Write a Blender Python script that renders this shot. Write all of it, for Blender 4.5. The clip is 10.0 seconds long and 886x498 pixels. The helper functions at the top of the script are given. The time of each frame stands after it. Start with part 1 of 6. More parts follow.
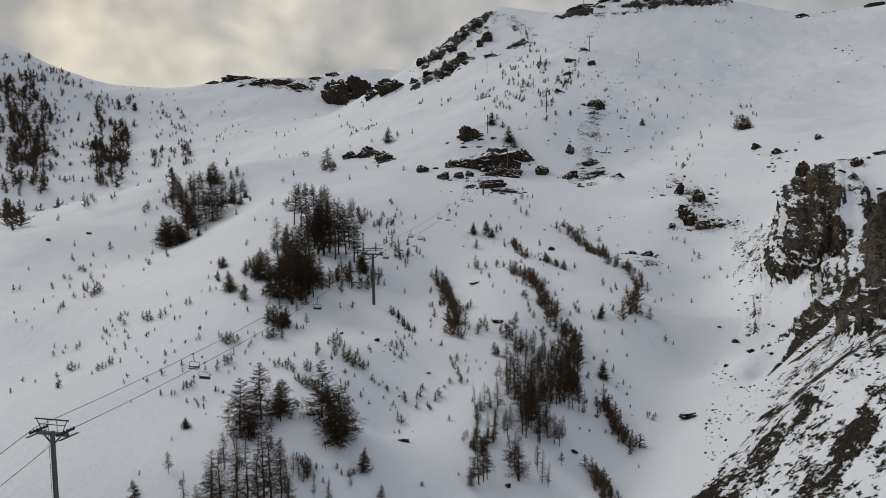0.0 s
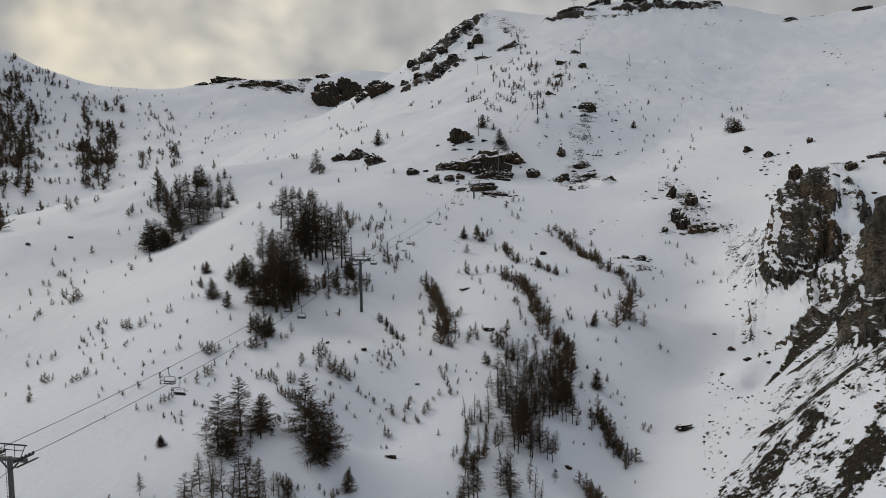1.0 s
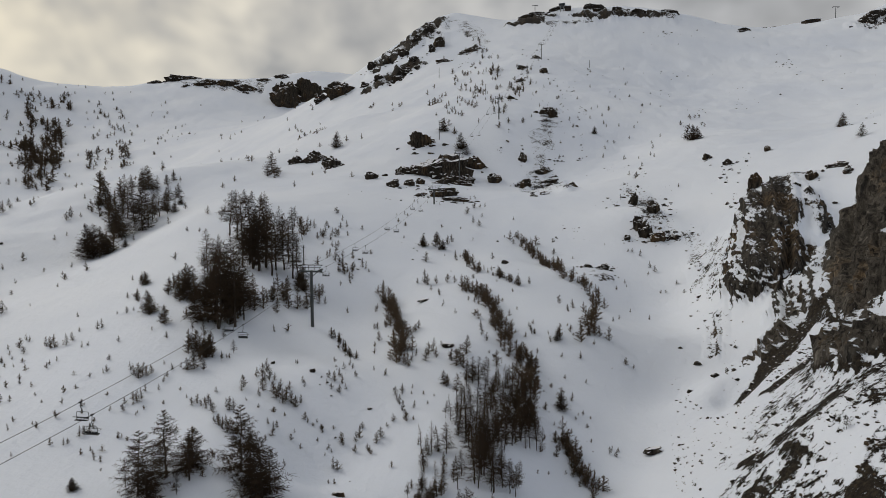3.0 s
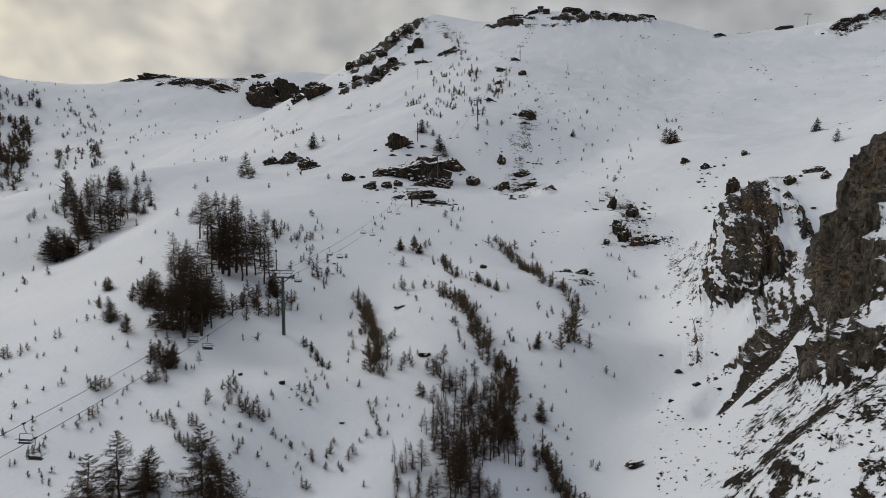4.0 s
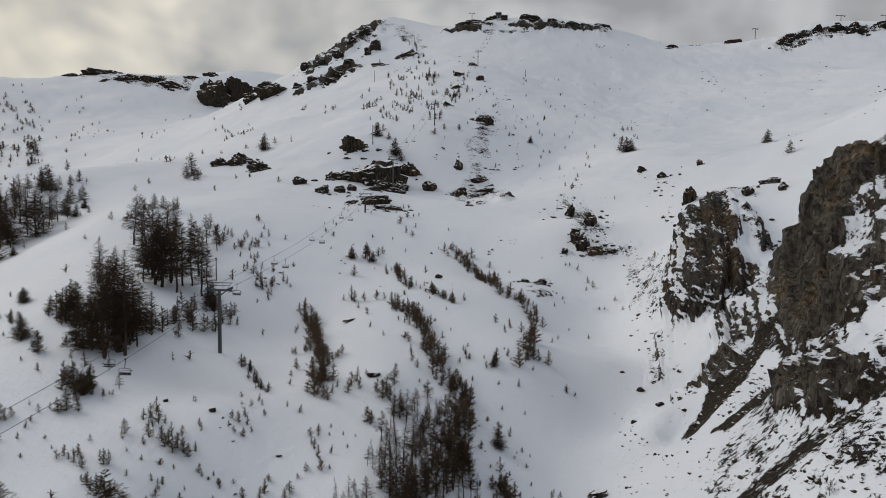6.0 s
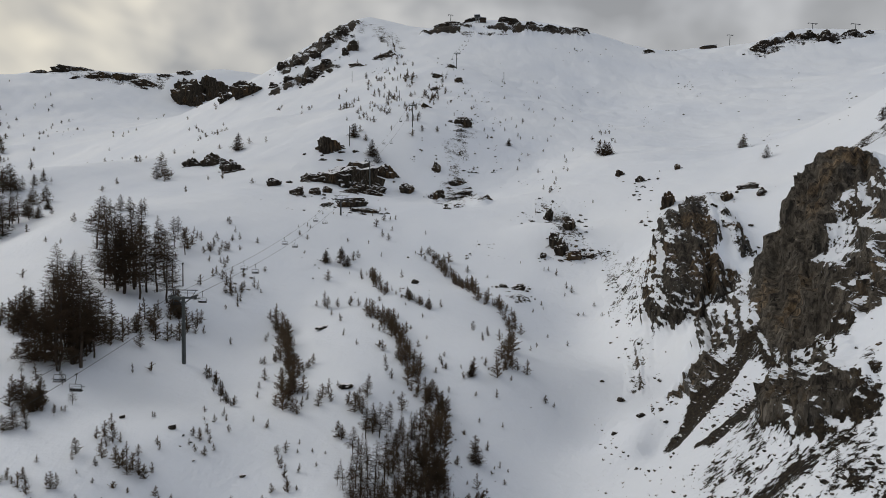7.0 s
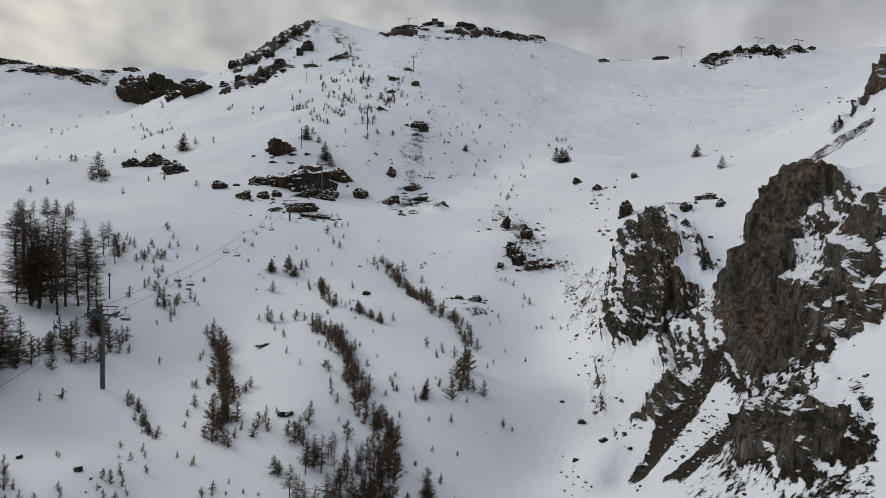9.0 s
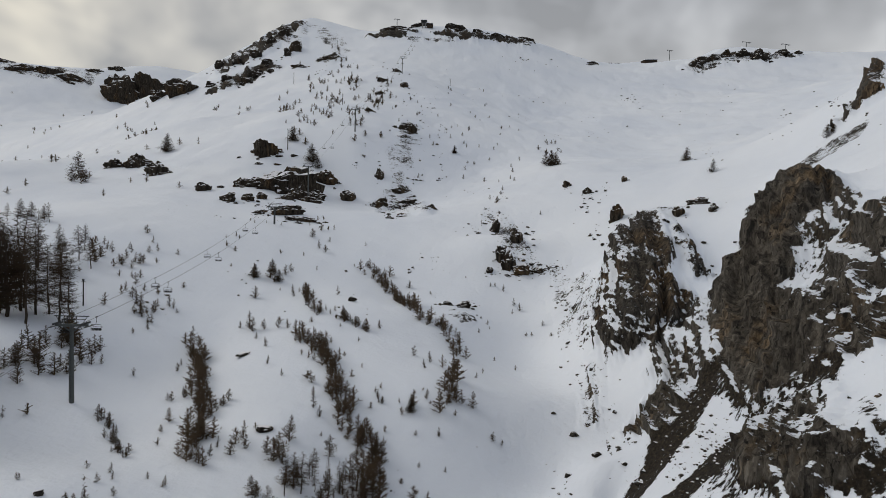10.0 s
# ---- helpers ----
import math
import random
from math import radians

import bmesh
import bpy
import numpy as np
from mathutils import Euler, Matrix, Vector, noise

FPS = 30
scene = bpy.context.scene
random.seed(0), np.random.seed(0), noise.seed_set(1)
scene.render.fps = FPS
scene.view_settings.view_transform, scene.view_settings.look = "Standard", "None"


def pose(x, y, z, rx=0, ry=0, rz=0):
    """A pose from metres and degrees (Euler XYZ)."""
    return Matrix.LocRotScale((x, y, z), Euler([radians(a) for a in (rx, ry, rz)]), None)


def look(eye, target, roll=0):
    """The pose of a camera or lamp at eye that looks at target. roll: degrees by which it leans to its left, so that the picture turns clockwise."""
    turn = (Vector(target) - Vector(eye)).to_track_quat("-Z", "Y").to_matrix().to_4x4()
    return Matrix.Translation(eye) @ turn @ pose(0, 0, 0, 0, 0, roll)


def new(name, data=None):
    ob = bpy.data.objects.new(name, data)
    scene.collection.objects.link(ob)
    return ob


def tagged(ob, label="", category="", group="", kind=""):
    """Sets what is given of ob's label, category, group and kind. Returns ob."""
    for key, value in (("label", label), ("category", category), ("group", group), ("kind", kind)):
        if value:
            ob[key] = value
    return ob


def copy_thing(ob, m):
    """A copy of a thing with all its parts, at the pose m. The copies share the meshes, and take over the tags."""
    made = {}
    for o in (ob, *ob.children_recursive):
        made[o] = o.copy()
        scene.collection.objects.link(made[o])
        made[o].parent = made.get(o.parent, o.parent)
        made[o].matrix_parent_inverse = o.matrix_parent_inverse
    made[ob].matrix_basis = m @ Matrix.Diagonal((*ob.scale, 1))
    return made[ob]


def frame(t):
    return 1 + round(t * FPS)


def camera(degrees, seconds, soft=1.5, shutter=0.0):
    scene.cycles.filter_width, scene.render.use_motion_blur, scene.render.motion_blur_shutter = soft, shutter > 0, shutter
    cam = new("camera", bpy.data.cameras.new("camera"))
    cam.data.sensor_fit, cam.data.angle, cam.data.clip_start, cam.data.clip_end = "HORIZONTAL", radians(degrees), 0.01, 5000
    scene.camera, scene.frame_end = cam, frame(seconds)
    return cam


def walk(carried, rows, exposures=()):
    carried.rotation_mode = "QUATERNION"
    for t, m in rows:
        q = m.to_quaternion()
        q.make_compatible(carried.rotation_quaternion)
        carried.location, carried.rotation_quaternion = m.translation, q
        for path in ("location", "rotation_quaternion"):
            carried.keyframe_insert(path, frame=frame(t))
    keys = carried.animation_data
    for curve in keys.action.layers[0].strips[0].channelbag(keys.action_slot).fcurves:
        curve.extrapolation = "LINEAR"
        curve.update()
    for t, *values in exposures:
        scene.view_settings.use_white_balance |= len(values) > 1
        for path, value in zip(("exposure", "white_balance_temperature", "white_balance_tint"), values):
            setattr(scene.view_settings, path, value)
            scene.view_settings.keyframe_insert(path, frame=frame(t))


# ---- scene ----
cam = camera(72.0, 10.0, soft=0.5)
# seconds, metres east, ahead and up from the first eye, yaw, pitch, roll
ROWS = [
    (0.0, 0.00, -0.00, -0.00, 0.00, -4.11, 0.71),
    (0.5, 0.25, 2.19, 0.36, -0.36, -4.04, 0.73),
    (1.0, 0.43, 4.22, 0.64, -0.84, -3.93, 0.70),
    (1.5, 0.71, 6.37, 0.93, -1.47, -3.87, 0.64),
    (2.0, 1.02, 8.58, 1.23, -2.38, -3.80, 0.56),
    (2.5, 1.34, 10.70, 1.59, -3.41, -3.74, 0.46),
    (4.0, 2.59, 17.31, 2.55, -6.41, -3.53, 0.12),
    (4.5, 2.98, 19.52, 2.82, -7.41, -3.46, -0.04),
    (5.0, 3.69, 21.88, 2.98, -8.37, -3.33, -0.21),
    (5.5, 4.13, 24.11, 3.24, -9.40, -3.22, -0.37),
    (7.0, 5.97, 30.71, 4.23, -12.46, -2.93, -0.80),
    (7.5, 6.63, 32.87, 4.55, -13.49, -2.82, -0.94),
    (8.0, 7.29, 35.03, 4.86, -14.54, -2.70, -1.13),
    (8.5, 8.03, 37.18, 5.20, -15.60, -2.61, -1.27),
    (9.0, 8.87, 39.50, 5.52, -16.53, -2.46, -1.37),
    (9.5, 9.56, 41.60, 5.84, -17.06, -2.35, -1.48),
    (10.0, 10.38, 43.82, 6.29, -17.57, -2.27, -1.53),
]
walk(cam, [(t, pose(x, y, z, 90 + pitch, roll, yaw)) for t, x, y, z, yaw, pitch, roll in ROWS],
     [(0.0, -0.11, 6500, 10), (2.5, -0.1, 6490, 10), (7.0, -0.03, 6410, 10), (10.0, -0.02, 6360, 10)])

# ---- light ----
SUN_AZIMUTH, SUN_HEIGHT = -57.0, 36.0
world = bpy.data.worlds.new("overcast_sky")
scene.world = world
world.use_nodes = True


def node(tree, kind, values=(), **settings):
    """A new node with some of its inputs and settings filled in."""
    n = tree.nodes.new(kind)
    for key, value in settings.items():
        if key == "operation":
            n.operation = value
        elif key == "blend":
            n.blend_type = value
        elif key == "data":
            n.data_type = value
    for key, value in dict(values).items():
        n.inputs[key].default_value = value
    return n


def ramp(tree, source, stops):
    n = tree.nodes.new("ShaderNodeValToRGB")
    tree.links.new(source, n.inputs[0])
    while len(n.color_ramp.elements) < len(stops):
        n.color_ramp.elements.new(0.5)
    for e, (place, colour) in zip(n.color_ramp.elements, stops):
        e.position, e.color = place, (*colour, 1) if len(colour) == 3 else colour
    return n.outputs["Color"]


def grey(v):
    return (v, v, v)


def mixed(tree, factor, one, two, blend="MIX"):
    """Colour mix; one and two are sockets or colours, factor a socket or number."""
    n = tree.nodes.new("ShaderNodeMix")
    n.data_type, n.blend_type = "RGBA", blend
    for slot, value in ((0, factor), (6, one), (7, two)):
        if isinstance(value, bpy.types.NodeSocket):
            tree.links.new(value, n.inputs[slot])
        else:
            n.inputs[slot].default_value = value if slot == 0 else (*value, 1)
    return n.outputs[2]


def sums(tree, operation, one, two=0.0, three=0.0):
    n = tree.nodes.new("ShaderNodeMath")
    n.operation = operation
    for slot, value in enumerate((one, two, three)):
        if isinstance(value, bpy.types.NodeSocket):
            tree.links.new(value, n.inputs[slot])
        else:
            n.inputs[slot].default_value = value
    return n.outputs[0]


def noise_of(tree, vector, scale, detail=4.0, rough=0.55, distort=0.0, out="Fac"):
    n = tree.nodes.new("ShaderNodeTexNoise")
    n.inputs["Scale"].default_value, n.inputs["Detail"].default_value = scale, detail
    n.inputs["Roughness"].default_value, n.inputs["Distortion"].default_value = rough, distort
    if vector is not None:
        tree.links.new(vector, n.inputs["Vector"])
    return n.outputs[out]


def stretched(tree, vector, scale, turn=(0, 0, 0)):
    n = tree.nodes.new("ShaderNodeMapping")
    tree.links.new(vector, n.inputs["Vector"])
    n.inputs["Scale"].default_value, n.inputs["Rotation"].default_value = scale, [radians(a) for a in turn]
    return n.outputs["Vector"]


sun_way = Vector((math.sin(radians(SUN_AZIMUTH)) * math.cos(radians(SUN_HEIGHT)),
                  math.cos(radians(SUN_AZIMUTH)) * math.cos(radians(SUN_HEIGHT)), math.sin(radians(SUN_HEIGHT))))


def build_sky():
    t = world.node_tree
    t.nodes.clear()
    out, back = t.nodes.new("ShaderNodeOutputWorld"), t.nodes.new("ShaderNodeBackground")
    t.links.new(back.outputs[0], out.inputs[0])
    clear = t.nodes.new("ShaderNodeTexSky")
    clear.sky_type, clear.sun_disc = "NISHITA", False
    clear.sun_elevation, clear.sun_rotation = radians(SUN_HEIGHT), radians(SUN_AZIMUTH)
    way = t.nodes.new("ShaderNodeTexCoord").outputs["Generated"]
    cloud = noise_of(t, stretched(t, way, (1.0, 1.0, 2.2), (0, 0, 20)), 3.2, 3.0, 0.5, 0.4)
    streak = noise_of(t, stretched(t, way, (1.0, 1.0, 1.0), (25, 35, 10)), 9.0, 2.5, 0.5, 0.2)
    body = sums(t, "MULTIPLY_ADD", streak, 0.45, sums(t, "MULTIPLY", cloud, 0.55))
    tone = ramp(t, body, [(0.4, (0.33, 0.332, 0.336)), (0.5, (0.44, 0.444, 0.452)), (0.6, (0.57, 0.574, 0.58))])
    # the veiled sun warms and thins the cloud round it
    dot = t.nodes.new("ShaderNodeVectorMath")
    dot.operation = "DOT_PRODUCT"
    t.links.new(way, dot.inputs[0])
    dot.inputs[1].default_value = sun_way
    near = sums(t, "POWER", sums(t, "MAXIMUM", dot.outputs["Value"], 0.0), 3.5)
    thin = ramp(t, body, [(0.42, grey(0.1)), (0.6, grey(1.0))])
    glow = mixed(t, sums(t, "MULTIPLY", near, thin), (0, 0, 0), (0.75, 0.56, 0.17))
    # the cloud is warmer low down and cooler overhead
    rise = t.nodes.new("ShaderNodeSeparateXYZ")
    t.links.new(way, rise.inputs[0])
    cast = ramp(t, rise.outputs["Z"], [(0.12, (1.26, 1.23, 1.17)), (0.5, (0.94, 0.965, 1.01))])
    veiled = mixed(t, 1.0, mixed(t, 1.0, tone, cast, "MULTIPLY"), glow, "ADD")
    blue = mixed(t, 1.0, clear.outputs[0], grey(0.1), "MULTIPLY")
    t.links.new(mixed(t, 0.93, blue, veiled), back.inputs["Color"])
    back.inputs["Strength"].default_value = 0.93


build_sky()
sun = new("sun", bpy.data.lights.new("sun", "SUN"))
sun.data.energy, sun.data.angle, sun.data.color = 1.0, radians(30), (1.0, 0.955, 0.89)
sun.matrix_world = look(sun_way * 100, (0, 0, 0))

# ---- materials ----


def material(name):
    m = bpy.data.materials.new(name)
    m.use_nodes = True
    t = m.node_tree
    return m, t, t.nodes["Principled BSDF"]


def bumped(t, surface, height, strength, distance):
    n = t.nodes.new("ShaderNodeBump")
    n.inputs["Strength"].default_value, n.inputs["Distance"].default_value = strength, distance
    t.links.new(height, n.inputs["Height"])
    t.links.new(n.outputs[0], surface.inputs["Normal"])


def rock_colour(t, where):
    """Upright folded beds of grey-brown rock with ochre stains and thin dark cracks; where: metres."""
    upright = stretched(t, where, (1.0, 1.0, 0.12), (10, 14, 0))
    layers = noise_of(t, upright, 0.75, 10.0, 0.7, 0.12)
    base = ramp(t, layers, [(0.33, (0.009, 0.008, 0.007)), (0.44, (0.044, 0.038, 0.032)), (0.56, (0.108, 0.095, 0.079)), (0.7, (0.24, 0.217, 0.183))])
    # broad beds: ochre, plain brown, blue-grey
    beds = noise_of(t, stretched(t, where, (1.0, 1.0, 0.45), (0, 30, 0)), 0.1, 6.0, 0.62, 0.2)
    ochre = ramp(t, beds, [(0.53, grey(0.0)), (0.63, grey(0.7))])
    stained = mixed(t, ochre, base, mixed(t, 1.0, base, (1.9, 1.45, 0.92), "MULTIPLY"))
    blue = ramp(t, beds, [(0.36, grey(0.85)), (0.46, grey(0.0))])
    stained = mixed(t, blue, stained, mixed(t, 1.0, base, (0.85, 0.9, 0.95), "MULTIPLY"))
    joints = t.nodes.new("ShaderNodeTexVoronoi")
    joints.feature = "DISTANCE_TO_EDGE"
    t.links.new(stretched(t, where, (0.55, 0.55, 0.24), (12, 8, 20)), joints.inputs["Vector"])
    joints.inputs["Scale"].default_value = 1.0
    open_joints = ramp(t, joints.outputs["Distance"], [(0.0, grey(0.6)), (0.03, grey(0.0))])
    cracks = ramp(t, noise_of(t, stretched(t, where, (1.0, 1.0, 0.1), (0, 16, 0)), 1.0, 9.0, 0.72, 0.1), [(0.4, grey(0.95)), (0.45, grey(0.0))])
    dark = mixed(t, 1.0, cracks, open_joints, "LIGHTEN")
    return mixed(t, dark, stained, (0.009, 0.008, 0.007)), layers


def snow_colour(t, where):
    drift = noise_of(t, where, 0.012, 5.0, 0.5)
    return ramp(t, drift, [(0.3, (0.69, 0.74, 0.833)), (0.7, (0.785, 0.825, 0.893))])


def ground_material():
    """Snow with rock where the mesh's bare value, broken up by fine grain, lets it through."""
    m, t, s = material("snow_and_rock")
    where = t.nodes.new("ShaderNodeTexCoord").outputs["Object"]
    bare = t.nodes.new("ShaderNodeAttribute")
    bare.attribute_name = "bare"
    rock, layers = rock_colour(t, where)
    soil = t.nodes.new("ShaderNodeAttribute")
    soil.attribute_name = "soil"
    turf = ramp(t, noise_of(t, where, 1.6, 8.0, 0.7), [(0.36, (0.007, 0.006, 0.004)), (0.5, (0.025, 0.019, 0.013)), (0.68, (0.07, 0.054, 0.034))])
    # rock gets darker farther ahead, in two steps up the mountain
    far_dark = t.nodes.new("ShaderNodeAttribute")
    far_dark.attribute_name = "far_dark"
    rock = mixed(t, far_dark.outputs["Fac"], rock, mixed(t, 1.0, rock, (0.36, 0.34, 0.33), "MULTIPLY"))
    rock = mixed(t, soil.outputs["Fac"], rock, turf)
    grit = noise_of(t, stretched(t, where, (1.0, 1.0, 0.45)), 1.1, 8.0, 0.72)
    clots = noise_of(t, stretched(t, where, (0.11, 0.11, 0.3), (0, 12, 0)), 1.0, 6.0, 0.6)
    broken = sums(t, "MULTIPLY_ADD", clots, 1.6, sums(t, "MULTIPLY_ADD", grit, 2.6, -2.1))
    edge = sums(t, "ADD", bare.outputs["Fac"], broken)
    cover = ramp(t, edge, [(0.46, grey(0.0)), (0.54, grey(1.0))])
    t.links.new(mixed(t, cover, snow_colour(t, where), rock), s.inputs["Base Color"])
    t.links.new(ramp(t, cover, [(0.0, grey(0.62)), (1.0, grey(0.9))]), s.inputs["Roughness"])
    s.inputs["Specular IOR Level"].default_value = 0.25
    fine = noise_of(t, stretched(t, where, (1.0, 0.6, 1.0), (0, 0, 30)), 0.16, 5.0, 0.5)
    crust = mixed(t, 1.0, mixed(t, 0.6, noise_of(t, where, 0.7, 6.0, 0.6), fine), grey(0.5), "MULTIPLY")
    rough = mixed(t, cover, crust, mixed(t, 0.5, layers, noise_of(t, where, 2.2, 8.0, 0.7)))
    bumped(t, s, rough, 1.0, 1.2)
    return m


GROUND = ground_material()

# The lie of the land: named ridges, slopes and gullies, metres east, ahead, up
MAIN_CREST = [(-70, 1080, 217), (-25, 1050, 249), (31, 1030, 286), (87, 1010, 316), (170, 970, 294), (255, 940, 304), (321, 920, 302), (395, 890, 289), (464, 880, 270), 
    (511, 880, 263), (619, 880, 274), (665, 860, 276), (698, 840, 290), (760, 830, 298), (845, 820, 291), (916, 790, 296), (959, 760, 290)]
LEFT_CREST = [(-956, 1350, 379), (-887, 1431, 343), (-823, 1552, 330), (-637, 1620, 337), (-504, 1620, 353), (-326, 1620, 351), (-205, 1593, 358)]
LEFT_SLOPE = [(-798, 1118, 197), (-636, 884, 75), (-528, 728, -5), (-743, 1209, 189), (-517, 832, 32), (-591, 1105, 112), (-459, 884, 37),
    (-550, 1300, 189), (-433, 1040, 94), (-414, 1365, 221), (-337, 1105, 129)]
LEFT_CLIFF_FOOT = [(-237, 1350, 204), (-139, 1250, 211), (-64, 1150, 214), (-163, 800, 85)]
NEAR_CREST = [(-182, 250, -13), (-171, 264, -12), (-188, 310, -4), (-177, 360, 12), (-152, 430, 28), (-122, 470, 37)]
BEHIND_CREST = [(-330, 400, -25), (-250, 460, -12), (-250, 600, 2), (-170, 640, 30)]
WEST_SHOULDER = [(-125, 170, -30), (-75, 100, -35), (-127, 205, -28), (-90, 150, -35), (-126, 275, -18), (-69, 145, -31), (-122, 385, 13), (-39, 112, -35), (-59, 480, 41), 
    (-84, 450, 32), (-43, 495, 50), (-100, 110, -38), (-45, 66, -42), (-33.6, 192, -17), (-52, 156, -24), (-77, 281, 2), (-27, 112, -34)]
LIFT_LINE = [(18, 305, 5), (76, 450, 66), (160, 680, 166)]
SPUR = [(0, 191, -27), (11, 204, -22), (26, 209, -19), (12, 243, -13), (48, 270, -8), (56, 236, -18), (48, 156, -29), (-11, 150, -31), (28, 150, -32), 
    (33, 106, -46), (32, 131, -38), (-30, 74, -41), (0, 75, -48), (-1, 355, 17), (-19.5, 164, -27), (-14, 132.6, -29.5), (39, 222, -16.5), (10.7, 188, -24), 
    (15, 149.4, -29), (8.4, 137.5, -33), (-16.8, 98.6, -35.5), (-6.5, 105, -40.5), (10, 112, -35.5), (-11, 107, -41), (20, 110, -38), (12.5, 96, -41)]
MID_SLOPE = [(35, 371, 17), (42, 405, 27), (22, 430, 44), (93, 385, 17), (104, 316, 13), (115, 275, 1), (190, 390, 46), (215, 295, 39), (252, 320, 46), 
    (105, 264, 2), (105, 246, -8), (132, 225, 0.4), (158, 305, 22), (72, 216, -21), (77.5, 265, -6)]
UPPER_SLOPE = [(-10, 700, 117), (-40, 600, 87), (46, 620, 110), (87, 800, 193), (120, 600, 124), (137, 520, 90), (215, 680, 157),
    (211, 560, 104), (288, 760, 196), (154, 420, 40), (294, 600, 113), (389, 740, 188), (361, 560, 112), (496, 680, 177),
    (261, 420, 57), (667, 620, 195), (412, 420, 96), (664, 560, 188)]
GULLY = [(27, 92, -45), (48, 118, -43), (58, 127, -40), (63, 139, -39.5), (64, 129, -36.5), (68, 133, -34), (69, 140, -36), (67, 127, -37.5), (69, 161, -31), 
    (80, 172, -32), (93, 190, -26), (104, 213, -17), (103, 206, -20), (112, 222, -13)]
FAR_BUTTRESS = [(133, 210, 13), (106, 179, -5), (104, 167, -14), (116, 174, -4), (85.5, 144, -30), (128, 205, 9.5), (140, 208, 13.5), (145, 199, 15), (101, 169, -13), 
    (108, 155, -14), (87, 164, -28), (89, 149, -25), (93.5, 144, -19), (154, 260, 13), (120, 203, 5), (111, 197, 0), (121, 187, 4), (131, 173, -3), 
    (135, 190, 9), (104, 190, -8), (160, 226, 16), (98, 178, -16)]
NEAR_SLOPE = [(74, 93, -10), (81, 111, -18), (81, 118, -21), (76, 92, -7), (69, 96, -16.5), (66, 86, -12), (62, 83, -17), (72, 97, -12), (45, 78, -30), 
    (52, 78, -21.5), (47, 77, -28), (49, 70, -24), (54, 84, -24), (46, 101, -38), (58, 108, -33), (60, 60, -15), (80, 80, -3), (85, 60, 5), 
    (50, 40, -20), (71.3, 118.6, -27.7), (79.2, 125.2, -24.7)]
NEAR_CLIFF = [(116, 129, 13), (93, 117, -8), (104, 129, 3), (97, 115, -1), (99, 113, 5), (84, 114, -13), (86, 123, -17), (95, 118, -10), (87, 132, -21), 
    (129, 139, 18), (110, 126, 11), (117, 137, 18), (115, 141, 17), (102, 138, -3), (100, 135, -4), (111, 150, 0), (100, 111, 8), (94, 107, 3), 
    (161, 199, 17), (174, 198, 25), (199, 206, 39), (204, 221, 36), (165, 165, 30), (150, 175, 21), (225, 215, 60), (260, 230, 75), (140, 120, 33), 
    (148, 150, 24), (108.2, 145.3, 9.2), (112.3, 143.8, 13.7), (115.6, 141.5, 17.4)]
LAND = MAIN_CREST + LEFT_CREST + LEFT_SLOPE + LEFT_CLIFF_FOOT + NEAR_CREST + BEHIND_CREST + WEST_SHOULDER + LIFT_LINE + SPUR + MID_SLOPE + UPPER_SLOPE + GULLY + FAR_BUTTRESS + NEAR_SLOPE + NEAR_CLIFF

# ---- what stands where ----
# tall larches: east, ahead, height
STAND_UPPER = [
    (-58.9, 242.2, 16.8), (-55.6, 238.6, 17.7), (-47.8, 215, 21), (-43.5, 204.8, 20.9), (-40.3, 195.3, 21.4), (-38.2, 193.6, 20.2), 
    (-37.1, 198.6, 21.3), (-34, 191, 19.5), (-34, 197.3, 17.4), (-32.1, 199.3, 15.7), (-32.6, 210.6, 14.7), (-38.3, 232.9, 10.8), 
    (-36.9, 245.3, 10.2), (-45, 223.9, 18.7), (-44.6, 235.6, 16.4), (-66.3, 280.5, 6.3), (-64.3, 285.9, 6.4), (-60.8, 285.7, 5.8), 
    (-53.9, 279.6, 7),
]
STAND_LOWER = [
    (-52.9, 193.8, 13), (-50.8, 195.2, 9.9), (-50.5, 171.7, 8.8), (-45.9, 159.9, 7.5), (-40.1, 156.8, 19), (-38.7, 153.6, 20.8), 
    (-39.2, 161, 18.1), (-37.1, 156.7, 19), (-35.7, 155.7, 18.9), (-36, 162.2, 15.2), (-34.5, 160.2, 12), (-41.8, 156.4, 11), 
    (-43.6, 156.8, 8.8), (-44.5, 164, 10.7), (-44.7, 170.6, 14.3), (-40.8, 171.1, 16), (-36.9, 170, 9.6), (-41.4, 143.4, 3.7), 
    (-39.7, 141.8, 4.7), (-38.1, 140.4, 4.6), (-38.3, 135.1, 3.8), (-39.4, 134.7, 2.7), (-36.3, 134.5, 2.8),
]
STAND_WEST = [
    (-125.1, 279, 14.2), (-120.9, 275.4, 13.3), (-131.1, 287.4, 12), (-119.6, 278.2, 9), (-122.5, 297.6, 15.1), (-119.7, 293.9, 16.3), 
    (-127.8, 307.1, 11.3), (-145, 338.2, 15), (-149.5, 345.4, 12.8), (-129, 322.8, 19.5), (-124.6, 318.9, 17.7), (-113.9, 301.9, 19.6), 
    (-113.2, 306.4, 19.3), (-115, 316.9, 16.1), (-113.3, 320.8, 14.9), (-143, 376.7, 14.6), (-143.4, 385.5, 14.2), (-143.2, 353.6, 14.7), 
    (-145, 366.6, 11.8), (-141, 393.7, 6.5), (-136.9, 398, 6.6), (-135.9, 406, 6.7), (-121.7, 357.3, 9.3), (-119.2, 365.1, 8.4), 
    (-111.2, 345.2, 4.7), (-151.6, 342.9, 7), (-158.6, 327.3, 4.5), (-112, 279.2, 3.9), (-115, 332.9, 7.7), (-107.9, 326.1, 6),
]
